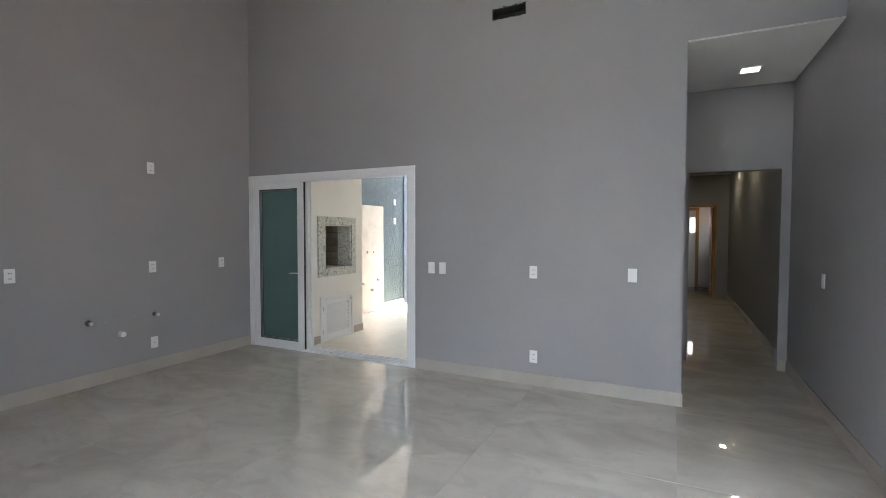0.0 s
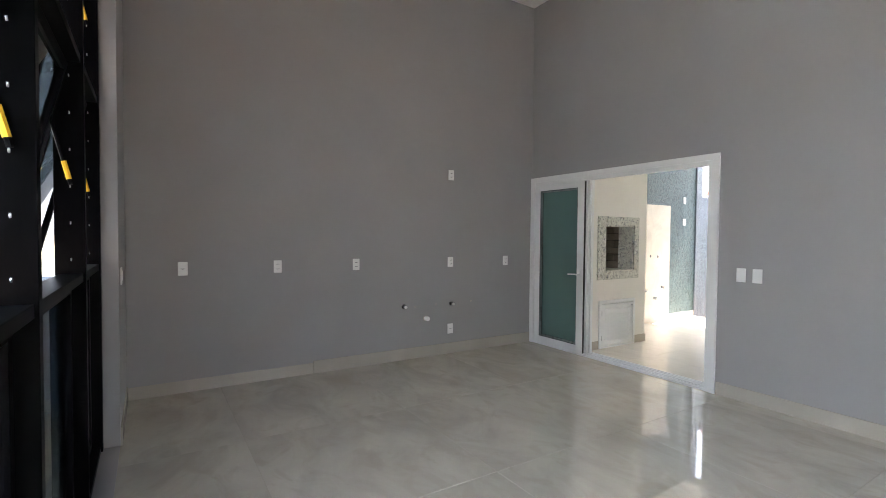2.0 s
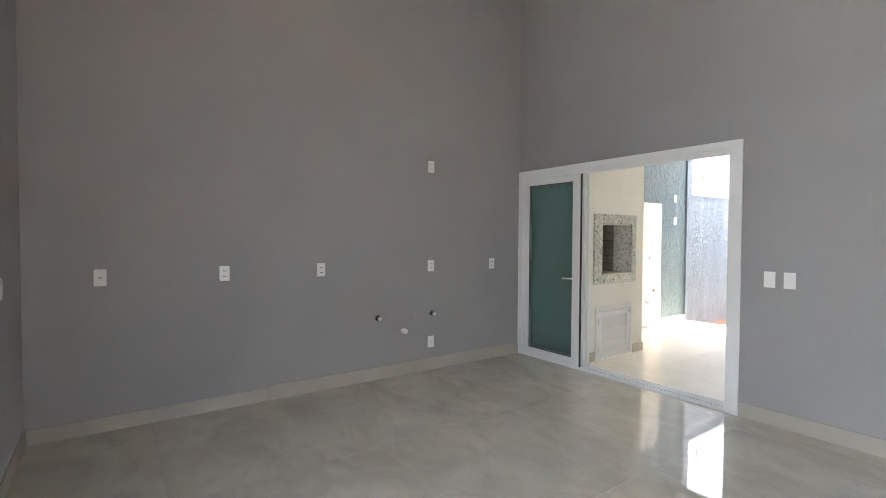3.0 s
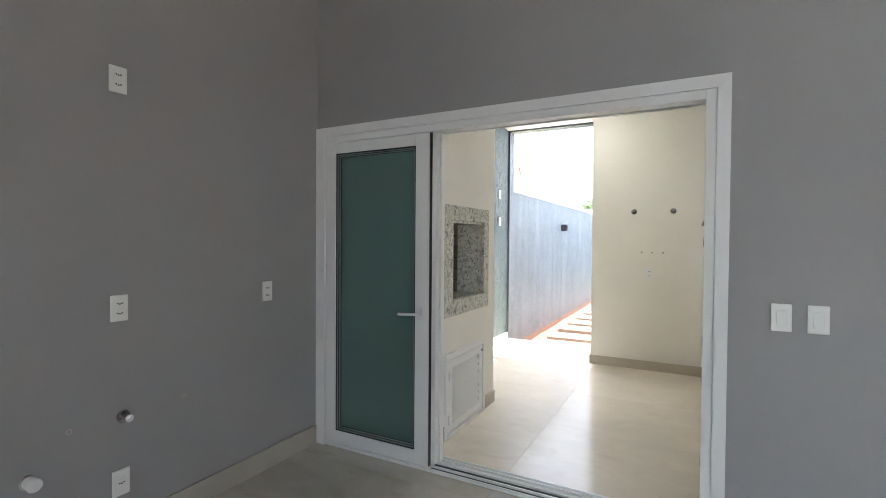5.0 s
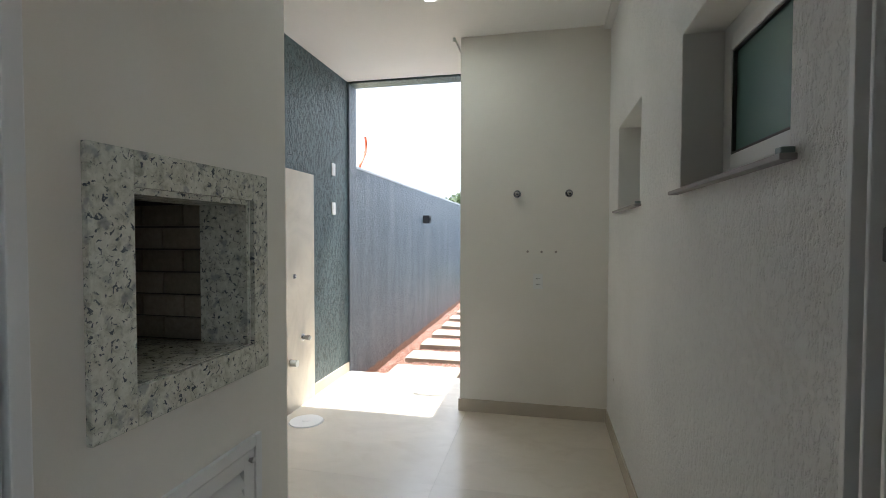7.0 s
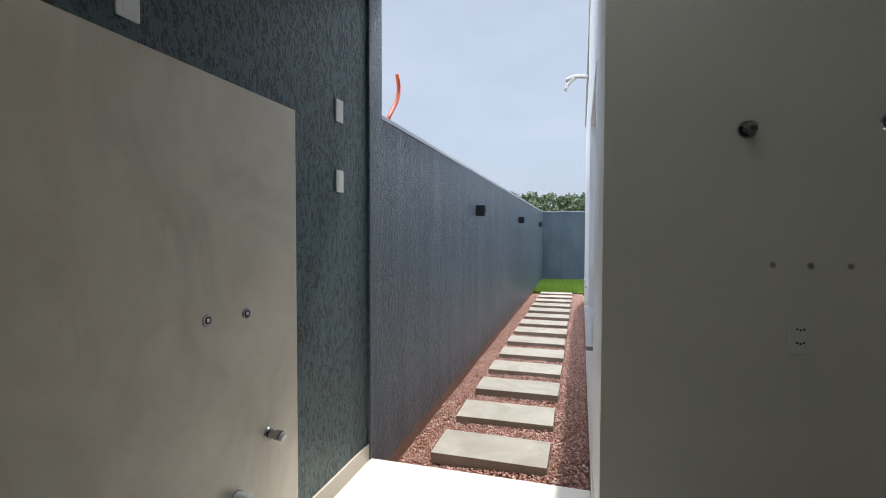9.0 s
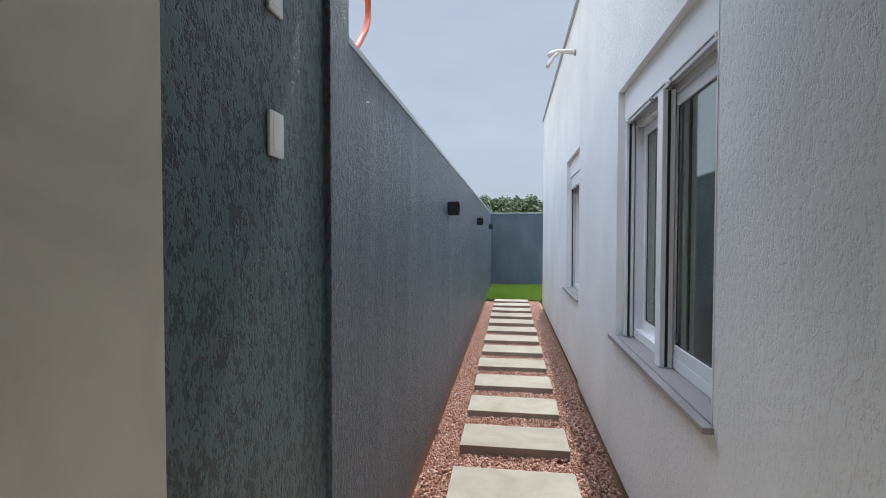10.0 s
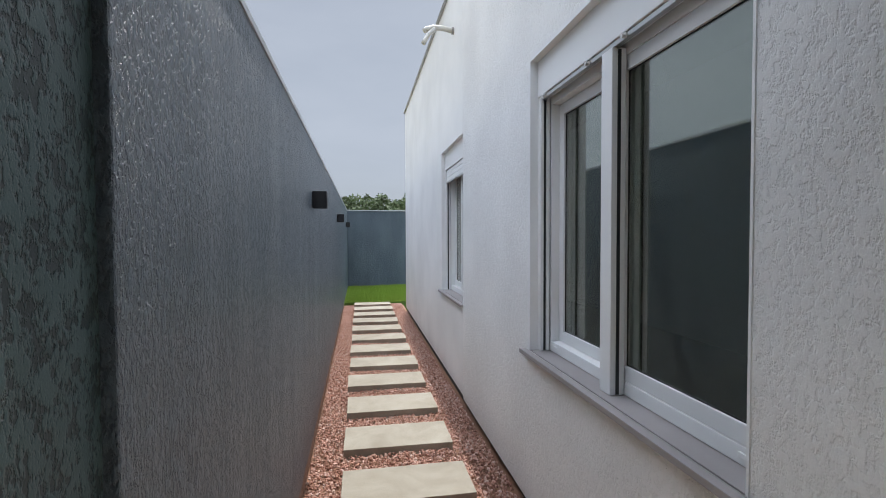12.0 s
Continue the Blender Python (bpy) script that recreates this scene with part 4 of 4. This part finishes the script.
# ---- small high windows of the service wall ----
def small_window(name, y0, y1, z0, z1):
    e = thing(name, "small white PVC window with green frosted glass", "window", (WX, (y0 + y1) / 2, z0), kind="structure")
    x0, x1 = WX + 0.135, WX + 0.185
    f = boxed(x0, x1, y0 + 0.001, y0 + 0.045, z0 + 0.001, z1 - 0.001, bevel=0.003)
    box(f, x0, x1, y1 - 0.045, y1 - 0.001, z0 + 0.001, z1 - 0.001, bevel=0.003)
    box(f, x0, x1, y0 + 0.0455, y1 - 0.0455, z0 + 0.001, z0 + 0.05, bevel=0.003)
    box(f, x0, x1, y0 + 0.0455, y1 - 0.0455, z1 - 0.05, z1 - 0.001, bevel=0.003)
    part("window_frame", f, M_PVC, e)
    a, b, c, d = y0 + 0.05, y1 - 0.05, z0 + 0.055, z1 - 0.055
    s = boxed(x0 - 0.012, x0 + 0.03, a, a + 0.05, c, d, bevel=0.004)
    box(s, x0 - 0.012, x0 + 0.03, b - 0.05, b, c, d, bevel=0.004)
    box(s, x0 - 0.012, x0 + 0.03, a + 0.0505, b - 0.0505, c, c + 0.05, bevel=0.004)
    box(s, x0 - 0.012, x0 + 0.03, a + 0.0505, b - 0.0505, d - 0.05, d, bevel=0.004)
    so = part("sash", s, M_PVC, e)
    g = box(box(box(boxed(x0 - 0.008, x0 + 0.02, a + 0.051, a + 0.058, c + 0.051, d - 0.051), x0 - 0.008, x0 + 0.02, b - 0.058, b - 0.051, c + 0.051, d - 0.051), x0 - 0.008, x0 + 0.02, a + 0.058, b - 0.058, c + 0.051, c + 0.058), x0 - 0.008, x0 + 0.02, a + 0.058, b - 0.058, d - 0.058, d - 0.051)
    part("gasket", g, M_SEAL, so, "black rubber gasket")
    part("pane", boxed(x0 + 0.003, x0 + 0.009, a + 0.058, b - 0.058, c + 0.058, d - 0.058), M_GREEN, so, "green frosted glass pane").visible_shadow = False
    part("drain_cap", boxed(x0 - 0.008, x0, (y0 + y1) / 2 - 0.12, (y0 + y1) / 2 - 0.09, z0 + 0.012, z0 + 0.03, bevel=0.003), M_PLASTIC, e)
    sl = boxed(WX - 0.032, WX - 0.0005, y0 - 0.03, y1 + 0.035, z0 - 0.014, z0 - 0.001, bevel=0.002)
    part("window_sill", box(sl, WX - 0.0004, WX + 0.134, y0 + 0.001, y1 - 0.001, z0 - 0.0005, z0 + 0.004), M_SILL, e, "grey stone sill")
    part("sill_end", boxed(WX - 0.028, WX - 0.002, y0 - 0.025, y0 + 0.0, z0 - 0.0005, z0 + 0.012, bevel=0.003), M_BEAD, e, "dark cut end of the sill")
    part("lining", boxed(WX + 0.001, WX + 0.134, y0 + 0.0005, y0 + 0.004, z0 + 0.005, z1 - 0.0045), M_PLASTER, e)
    part("lining", boxed(WX + 0.001, WX + 0.134, y1 - 0.004, y1 - 0.0005, z0 + 0.005, z1 - 0.0045), M_PLASTER, e)
    part("lining", boxed(WX + 0.001, WX + 0.134, y0 + 0.0005, y1 - 0.0005, z1 - 0.004, z1 - 0.0005), M_PLASTER, e)


small_window("window_2", 0.46, 1.228, 1.57, 2.12)
small_window("window_3", 1.937, 2.668, 1.57, 2.11)


# ---- large bedroom windows of the house wall ----
def bedroom_window(name, y0, y1, z0, z1, wx, post, drop=0):
    e = thing(name, "white PVC sliding window with a roller shutter box", "window", (wx, (y0 + y1) / 2, z0), kind="structure")
    x0 = wx + 0.05
    zb = z1 - 0.20
    bx = boxed(x0 - 0.012, x0 + 0.12, y0 + 0.001, y1 - 0.001, zb, z1 - 0.001, bevel=0.004)
    part("shutter_box", bx, M_PVC, e)
    for k in range(drop):
        part("shutter_slat", boxed(x0 + 0.001, x0 + 0.013, y0 + 0.047, y1 - 0.047, zb - 0.045 * (k + 1) + 0.001, zb - 0.045 * k - 0.001, bevel=0.004), M_PVC, e)
    zs = zb - 0.045 * drop
    part("shutter_slot", boxed(x0 - 0.004, x0 + 0.018, y0 + 0.047, y1 - 0.047, zs - 0.022, zs - 0.0015, bevel=0.003), M_STEEL, e, "grey shutter bottom bar")
    for yy in ([y0 + 0.10, post - 0.125, post + 0.165, y1 - 0.10] if post else [y0 + 0.10, (y0 + y1) / 2, y1 - 0.10]):
        part("shutter_stop", rod(bmesh.new(), (x0 - 0.004, yy, zs - 0.012), (x0 - 0.024, yy, zs - 0.016), 0.011, 0.009, 12), M_PLASTIC, e)
    for ya, yb in ((y0 + 0.001, y0 + 0.045), (y1 - 0.045, y1 - 0.001)):
        web = (ya, ya + 0.012) if ya < (y0 + y1) / 2 else (yb - 0.012, yb)
        gd = boxed(x0 - 0.006, x0 + 0.010, ya, yb, z0 + 0.006, zb - 0.0005, bevel=0.002)
        box(gd, x0 + 0.0105, x0 + 0.0255, *web, z0 + 0.006, zb - 0.0005)
        box(gd, x0 + 0.026, x0 + 0.045, ya, yb, z0 + 0.006, zb - 0.0005, bevel=0.002)
        part("guide_rail", gd, M_PVC, e)
        lip = (web[1] + 0.0005, yb - 0.006) if web[0] == ya else (ya + 0.006, web[0] - 0.0005)
        part("brush_seal", boxed(x0 + 0.011, x0 + 0.025, *lip, z0 + 0.008, zb - 0.001), M_SEAL, e, "dark brush seal")
    if post:
        gp = boxed(x0 - 0.012, x0 + 0.05, post - 0.042, post + 0.042, z0 + 0.006, zb - 0.023, bevel=0.004)
        part("guide_post", gp, M_PVC, e)
        part("post_groove", box(boxed(x0 + 0.012, x0 + 0.026, post - 0.0445, post - 0.0423, z0 + 0.01, zb - 0.03), x0 + 0.012, x0 + 0.026, post + 0.0423, post + 0.0445, z0 + 0.02, zb - 0.03), M_SEAL, e, "dark groove")
    fx = x0 + 0.052
    f = boxed(fx, fx + 0.08, y0 + 0.001, y0 + 0.05, z0 + 0.006, zb - 0.001, bevel=0.003)
    box(f, fx, fx + 0.08, y1 - 0.05, y1 - 0.001, z0 + 0.006, zb - 0.001, bevel=0.003)
    box(f, fx, fx + 0.08, y0 + 0.0505, y1 - 0.0505, z0 + 0.006, z0 + 0.06, bevel=0.003)
    box(f, fx, fx + 0.08, y0 + 0.0505, y1 - 0.0505, zb - 0.045, zb - 0.001, bevel=0.003)
    part("window_frame", f, M_PVC, e)
    mid = (y0 + y1) / 2
    for a, b, dx in ((y0 + 0.052, mid + 0.03, 0.0), (mid - 0.03, y1 - 0.052, 0.042)):
        c, d, xa = z0 + 0.062, zb - 0.047, fx + 0.004 + dx
        s = boxed(xa, xa + 0.034, a, a + 0.055, c, d, bevel=0.004)
        box(s, xa, xa + 0.034, b - 0.055, b, c, d, bevel=0.004)
        box(s, xa, xa + 0.034, a + 0.0555, b - 0.0555, c, c + 0.06, bevel=0.004)
        box(s, xa, xa + 0.034, a + 0.0555, b - 0.0555, d - 0.06, d, bevel=0.004)
        so = part("sash", s, M_PVC, e)
        a, b, c, d = a + 0.055, b - 0.055, c + 0.06, d - 0.06
        g = boxed(xa + 0.0105, xa + 0.0215, a, a + 0.003, c, d)
        box(g, xa + 0.0105, xa + 0.0215, b - 0.003, b, c, d)
        box(g, xa + 0.0105, xa + 0.0215, a + 0.003, b - 0.003, c, c + 0.003)
        box(g, xa + 0.0105, xa + 0.0215, a + 0.003, b - 0.003, d - 0.003, d)
        part("gasket", g, M_SEAL, so, "black rubber gasket")
        part("pane", boxed(xa + 0.013, xa + 0.019, a + 0.0031, b - 0.0031, c + 0.0031, d - 0.0031), M_DOUBLE, so, "clear reflecting glass pane").visible_shadow = False
        part("inner_pane", boxed(xa + 0.0225, xa + 0.0265, a + 0.0031, b - 0.0031, c + 0.0031, d - 0.0031), M_DOUBLE, so, "inner glass pane").visible_shadow = False
        if dx:
            hz = z0 + 0.5
            part("handle", tube(bmesh.new(), [(xa + 0.034, b + 0.03, hz - 0.09), (xa + 0.055, b + 0.03, hz - 0.07), (xa + 0.06, b + 0.03, hz), (xa + 0.055, b + 0.03, hz + 0.07), (xa + 0.034, b + 0.03, hz + 0.09)], 0.009, 8), M_PLASTIC, so, "white pull handle", True)
    for yy in (y0 + 0.12, y1 - 0.12):
        part("drain_cap", boxed(fx - 0.008, fx, yy - 0.018, yy + 0.018, z0 + 0.028, z0 + 0.045, bevel=0.003), M_PLASTIC, e)
    sl = boxed(wx - 0.04, wx - 0.0008, y0 - 0.02, y1 + 0.075, z0 - 0.026, z0 - 0.001, bevel=0.003)
    box(sl, wx - 0.0006, wx + 0.19, y0 + 0.002, y1 - 0.002, z0 - 0.0008, z0 + 0.004)
    part("window_sill", sl, M_SILL, e, "grey stone sill")


bedroom_window("window_4", *W1, HX, 4.935)
bedroom_window("window_5", *W2, HX + 0.02, 0, 3)
for (a, b, c, d), wx in ((W1, HX), (W2, HX + 0.02)):
    solid("trim", box(box(boxed(wx - 0.004, wx + 0.06, b - 0.004, b + 0.028, c, d + 0.02), wx - 0.004, wx + 0.06, a - 0.006, b - 0.0045, d - 0.003, d + 0.02), wx - 0.003, wx + 0.05, a - 0.006, a + 0.003, c, d - 0.0035), M_WHITE_SMOOTH, "smooth render band around the window", "trim", kind="structure")


# ---- things on the outer walls ----
def wall_lamp(y):
    e = thing("wall_lamp", "black cube wall lamp on the dark boundary wall", "wall lamp", (BX, y, 1.664), group="lamps along the passage")
    part("housing", box(box(box(boxed(BX + 0.004, BX + 0.11, y - 0.06, y - 0.055, 1.60, 1.728), BX + 0.004, BX + 0.11, y + 0.055, y + 0.06, 1.60, 1.728), BX + 0.004, BX + 0.11, y - 0.0545, y + 0.0545, 1.632, 1.696), BX + 0.105, BX + 0.11, y - 0.0545, y + 0.0545, 1.60, 1.728), M_LAMPBLACK, e)
    part("mount", boxed(BX + 0.0005, BX + 0.0035, y - 0.045, y + 0.045, 1.605, 1.723), M_LAMPBLACK, e)
    part("lens", box(boxed(BX + 0.02, BX + 0.08, y - 0.03, y + 0.03, 1.6965, 1.702), BX + 0.02, BX + 0.08, y - 0.03, y + 0.03, 1.626, 1.6315), M_PLASTIC, e, "pale glass lens")


for y in (6.98, 11.06, 15.85):
    wall_lamp(y)


def conduit(y, z):
    e = thing("air_pipe", "foil-wrapped air conditioner pipes sticking out of the wall", "pipe", (HX, y, z), group="pipes above the windows")
    wx = HX + (0.02 if y > STEP_Y else 0.0)
    part("sleeve", rod(bmesh.new(), (wx - 0.0005, y, z), (wx - 0.02, y, z), 0.036, 0.034), M_SILL, e)
    part("pipe", tube(bmesh.new(), [(wx - 0.018, y, z), (wx - 0.12, y - 0.01, z + 0.015), (wx - 0.21, y - 0.02, z + 0.012), (wx - 0.28, y - 0.03, z - 0.012), (wx - 0.31, y - 0.03, z - 0.035)], 0.026, 10), M_PIPE, e, smooth=True)
    part("pipe", tube(bmesh.new(), [(wx - 0.20, y - 0.03, z - 0.008), (wx - 0.26, y - 0.04, z - 0.06), (wx - 0.30, y - 0.05, z - 0.13), (wx - 0.32, y - 0.05, z - 0.17)], 0.023, 10), M_PIPE, e, smooth=True)


conduit(7.95, 3.469)
conduit(4.8, 3.45)
hose = thing("conduit", "orange flexible conduit rising from the boundary wall", "conduit", (-0.1, 4.37, BT + 0.03))
part("tube", tube(bmesh.new(), [(-0.10, 4.34, BT + 0.0305), (-0.10, 4.37, 2.19), (-0.10, 4.44, 2.26), (-0.10, 4.51, 2.33), (-0.10, 4.55, 2.40), (-0.10, 4.55, 2.46), (-0.10, 4.52, 2.53)], 0.015, 10), M_HOSE, hose, smooth=True)

# ---- stepping stones ----
first_step = None
for k in range(14):
    y, dz = 4.43 + 0.7165 * k, random.Random(k).uniform(-0.004, 0.004)
    m = pose(0.586 + random.Random(k + 50).uniform(-0.006, 0.006), y + 0.203, 0, 0.25 * math.sin(k * 2.1), 0.2 * math.cos(k * 1.3), 0.7 * math.sin(k * 1.7))
    m.translation.z = dz - 0.154
    if first_step is None:
        first_step = solid("stepping_stone", boxed(-0.40, 0.40, -0.203, 0.203, -0.078, 0.0, bevel=0.004), M_STEP, "rectangular grey concrete stepping stone in pink gravel", "stepping stone", group="stepping stones")
        first_step.matrix_basis = m
    else:
        copy_thing(first_step, m)

# ---- gravel ----
def scatter(name, verts, faces, mat, label, category):
    me = bpy.data.meshes.new(name)
    me.from_pydata(verts, [], faces)
    me.materials.append(mat)
    return tagged(new(name, me), label, category, kind="stuff")


def gravel(count, x0, x1, y0, y1):
    g = np.random.default_rng(7)
    ico = bmesh.new()
    bmesh.ops.create_icosphere(ico, subdivisions=1, radius=1.0)
    ico.verts.ensure_lookup_table()
    shape = np.array([v.co[:] for v in ico.verts])
    tri = np.array([[v.index for v in f.verts] for f in ico.faces])
    ico.free()
    x, y = g.uniform(x0, x1, count), g.uniform(y0, y1, count)
    size = g.uniform(0.006, 0.0125, count)
    k = (y - 4.43) / 0.7165
    inside = (k % 1 < 0.40 / 0.7165) & (k >= 0) & (k < 14) & (x > 0.197) & (x < 0.975)
    edge = np.minimum(x - x0, x1 - x)
    z = -0.223 + g.uniform(0, 0.016, count) + 0.012 * np.sin(3.1 * x + 2.3 * y) * np.sin(1.7 * y)
    keep = ~inside & (edge > 0.004)
    x, y, z, size = x[keep], y[keep], z[keep], size[keep]
    n = len(x)
    squash = g.uniform(0.55, 1.25, (n, 1, 3)) * (1 + g.uniform(-0.28, 0.28, (n, len(shape), 1)))
    ang = g.uniform(0, math.tau, n)
    pts = shape[None] * squash * size[:, None, None]
    c, s = np.cos(ang)[:, None], np.sin(ang)[:, None]
    tilt = g.uniform(-0.9, 0.9, n)
    ct, st = np.cos(tilt)[:, None], np.sin(tilt)[:, None]
    px, py, pz = pts[..., 0], pts[..., 1] * ct - pts[..., 2] * st, pts[..., 1] * st + pts[..., 2] * ct
    world_pts = np.stack([px * c - py * s + x[:, None], px * s + py * c + y[:, None], pz + z[:, None]], -1)
    faces = (tri[None] + (np.arange(n) * len(shape))[:, None, None]).reshape(-1, 3)
    return world_pts.reshape(-1, 3).tolist(), faces.tolist()


gv, gf = gravel(60000, BX + 0.006, HX - 0.006, GY0 + 0.012, GY1)
scatter("gravel", gv, gf, M_GRAVEL, "loose crushed pink granite gravel in the passage", "gravel")


# ---- lawn ----
def lawn(count, x0, x1, y0, y1):
    g = np.random.default_rng(11)
    x, y = g.uniform(x0, x1, count), g.uniform(y0, y1, count)
    patch = 0.5 + 0.5 * np.sin(2.1 * x + 1.3 * y) * np.sin(1.9 * y - 0.7 * x)
    h = g.uniform(0.025, 0.06, count) * (0.7 + 0.8 * patch)
    a = g.uniform(0, math.tau, count)
    w = g.uniform(0.004, 0.008, count)
    lx, ly = g.uniform(-0.02, 0.02, count), g.uniform(-0.02, 0.02, count)
    v = np.empty((count, 3, 3))
    v[:, 0] = np.stack([x - w * np.cos(a), y - w * np.sin(a), np.full(count, -0.152)], -1)
    v[:, 1] = np.stack([x + w * np.cos(a), y + w * np.sin(a), np.full(count, -0.152)], -1)
    v[:, 2] = np.stack([x + lx, y + ly, h - 0.15], -1)
    return v.reshape(-1, 3).tolist(), np.arange(count * 3).reshape(-1, 3).tolist()


lv, lf_ = lawn(60000, BX + 0.01, 4.0, GY1 - 0.04, EY - 0.01)
scatter("grass", lv, lf_, M_GRASS, "short bright green lawn grass", "grass")


# ---- distance: trees and a building beyond the walls ----
def tree(x, y, z, height, seed):
    g = np.random.default_rng(seed)
    e = thing("tree", "leafy green tree on the far hillside", "tree", (x, y, z), group="trees beyond the end wall")
    bm = bmesh.new()
    rod(bm, (x, y, z), (x, y, z + height * 0.55), 0.03 * height, 0.012 * height, 8)
    for k in range(5):
        a = g.uniform(0, math.tau)
        q = z + height * g.uniform(0.3, 0.5)
        rod(bm, (x, y, q), (x + 0.24 * height * math.cos(a), y + 0.24 * height * math.sin(a), q + height * 0.22), 0.012 * height, 0.004 * height, 6)
    part("trunk", bm, M_BARK, e)
    n = 900
    lobes = np.stack([g.uniform(-0.26, 0.26, 11), g.uniform(-0.26, 0.26, 11), g.uniform(0.38, 0.86, 11)], -1)
    which = g.integers(0, 11, n)
    d = g.normal(size=(n, 3))
    d /= np.linalg.norm(d, axis=1)[:, None]
    p = (lobes[which] + d * g.uniform(0.05, 0.16, (n, 1)) * (1, 1, 0.8)) * height + (x, y, z)
    s = g.uniform(0.022, 0.05, n) * height
    u = g.normal(size=(n, 3))
    u /= np.linalg.norm(u, axis=1)[:, None]
    w = np.cross(u, g.normal(size=(n, 3)))
    w /= np.linalg.norm(w, axis=1)[:, None]
    v = np.stack([p - u * s[:, None], p + w * s[:, None] * 0.6, p + u * s[:, None], p - w * s[:, None] * 0.6], 1).reshape(-1, 3) - (x, y, z)
    me = bpy.data.meshes.new("crown")
    me.from_pydata(v.tolist(), [], np.arange(n * 4).reshape(-1, 4).tolist())
    me.materials.append(M_LEAF)
    c = new("crown", me)
    c.parent = e


gt = random.Random(5)
for k in range(26):
    tree(-16 + k * 1.75 + gt.uniform(-0.8, 0.8), 88 + gt.uniform(-6, 8), 1.2, gt.uniform(7.2, 9.0) - 0.035 * max(0, k - 12) * 2, k)
for k, (x, y) in enumerate(((-24.0, 64.0), (-26.5, 67.0), (-12.6, 80), (-10.6, 82), (-9.0, 84))):
    tree(x, y, 0.0, 5.6 + 0.2 * k, 40 + k)
hill = bmesh.new()
nx, ny = 40, 16
grid = [[hill.verts.new((-140 + 280 * i / (nx - 1), 70 + 90 * j / (ny - 1), -0.4 + 1.8 * math.sin(min(1, j / 4) * math.pi / 2) + 0.5 * noise.noise((i * 0.4, j * 0.4, 0)) * min(1, j / 3))) for j in range(ny)] for i in range(nx)]
for i in range(nx - 1):
    for j in range(ny - 1):
        hill.faces.new((grid[i][j], grid[i + 1][j], grid[i + 1][j + 1], grid[i][j + 1]))
solid("ground_hill", hill, M_TURF, "green rise beyond the plot", "ground", kind="structure")

house = thing("building", "pale flat-roofed neighbouring house beyond the boundary wall", "building", (-13.0, 62, -0.3))
part("wall", boxed(-16.5, -9.6, 60, 70, -0.3, 5.1), M_FACADE, house)
part("roof", boxed(-16.8, -9.3, 59.7, 70.3, 5.1, 5.5, bevel=0.03), M_COPING, house, "grey roof edge")
part("wall", boxed(-14.8, -12.2, 61, 69, 5.5, 6.5), M_FACADE, house)
for x in (-15.6, -13.6, -11.6):
    w = part("window", boxed(x, x + 1.2, 59.93, 59.999, 2.9, 4.2), M_PVC, house)
    part("pane", boxed(x + 0.08, x + 1.12, 59.9, 59.929, 2.98, 4.12), M_FARGLASS, w)


# ---- floor tiles, last ----
def tiles(parent_name, mat, xs, ys, gap=0.0005):
    parent = bpy.data.objects[parent_name]
    shapes = {}
    for a, b in zip(xs, xs[1:]):
        for c, d in zip(ys, ys[1:]):
            key = (round(b - a, 4), round(d - c, 4))
            if key not in shapes:
                shapes[key] = finish("tile", boxed(-key[0] / 2 + gap, key[0] / 2 - gap, -key[1] / 2 + gap, key[1] / 2 - gap, -0.0118, 0.0, bevel=0.0008), mat)
            o = new("tile", shapes[key])
            o.parent = parent
            g = random.Random(f"{a:.2f} {c:.2f}")
            o.location = ((a + b) / 2, (c + d) / 2, -0.0004 * g.random())
            o.rotation_euler = (g.uniform(-0.0006, 0.0006), g.uniform(-0.0006, 0.0006), 0)


tiles("floor_living", M_FLOOR, (0.001, 1.31, 2.51, 3.71, 4.91, 5.959), (-4.569, -3.75, -2.55, -1.35, -0.15, -0.001))
tiles("floor_corridor", M_FLOOR, (4.952, 5.959), (0.0, 1.2, 2.4, 3.6, 4.8, 6.0, 7.2, 8.4, 9.6, 9.799))
tiles("floor_veranda", M_PATIO, (VX + 0.001, 1.31, 2.379), (0.216, 0.76, 1.96, 3.16, 3.944))
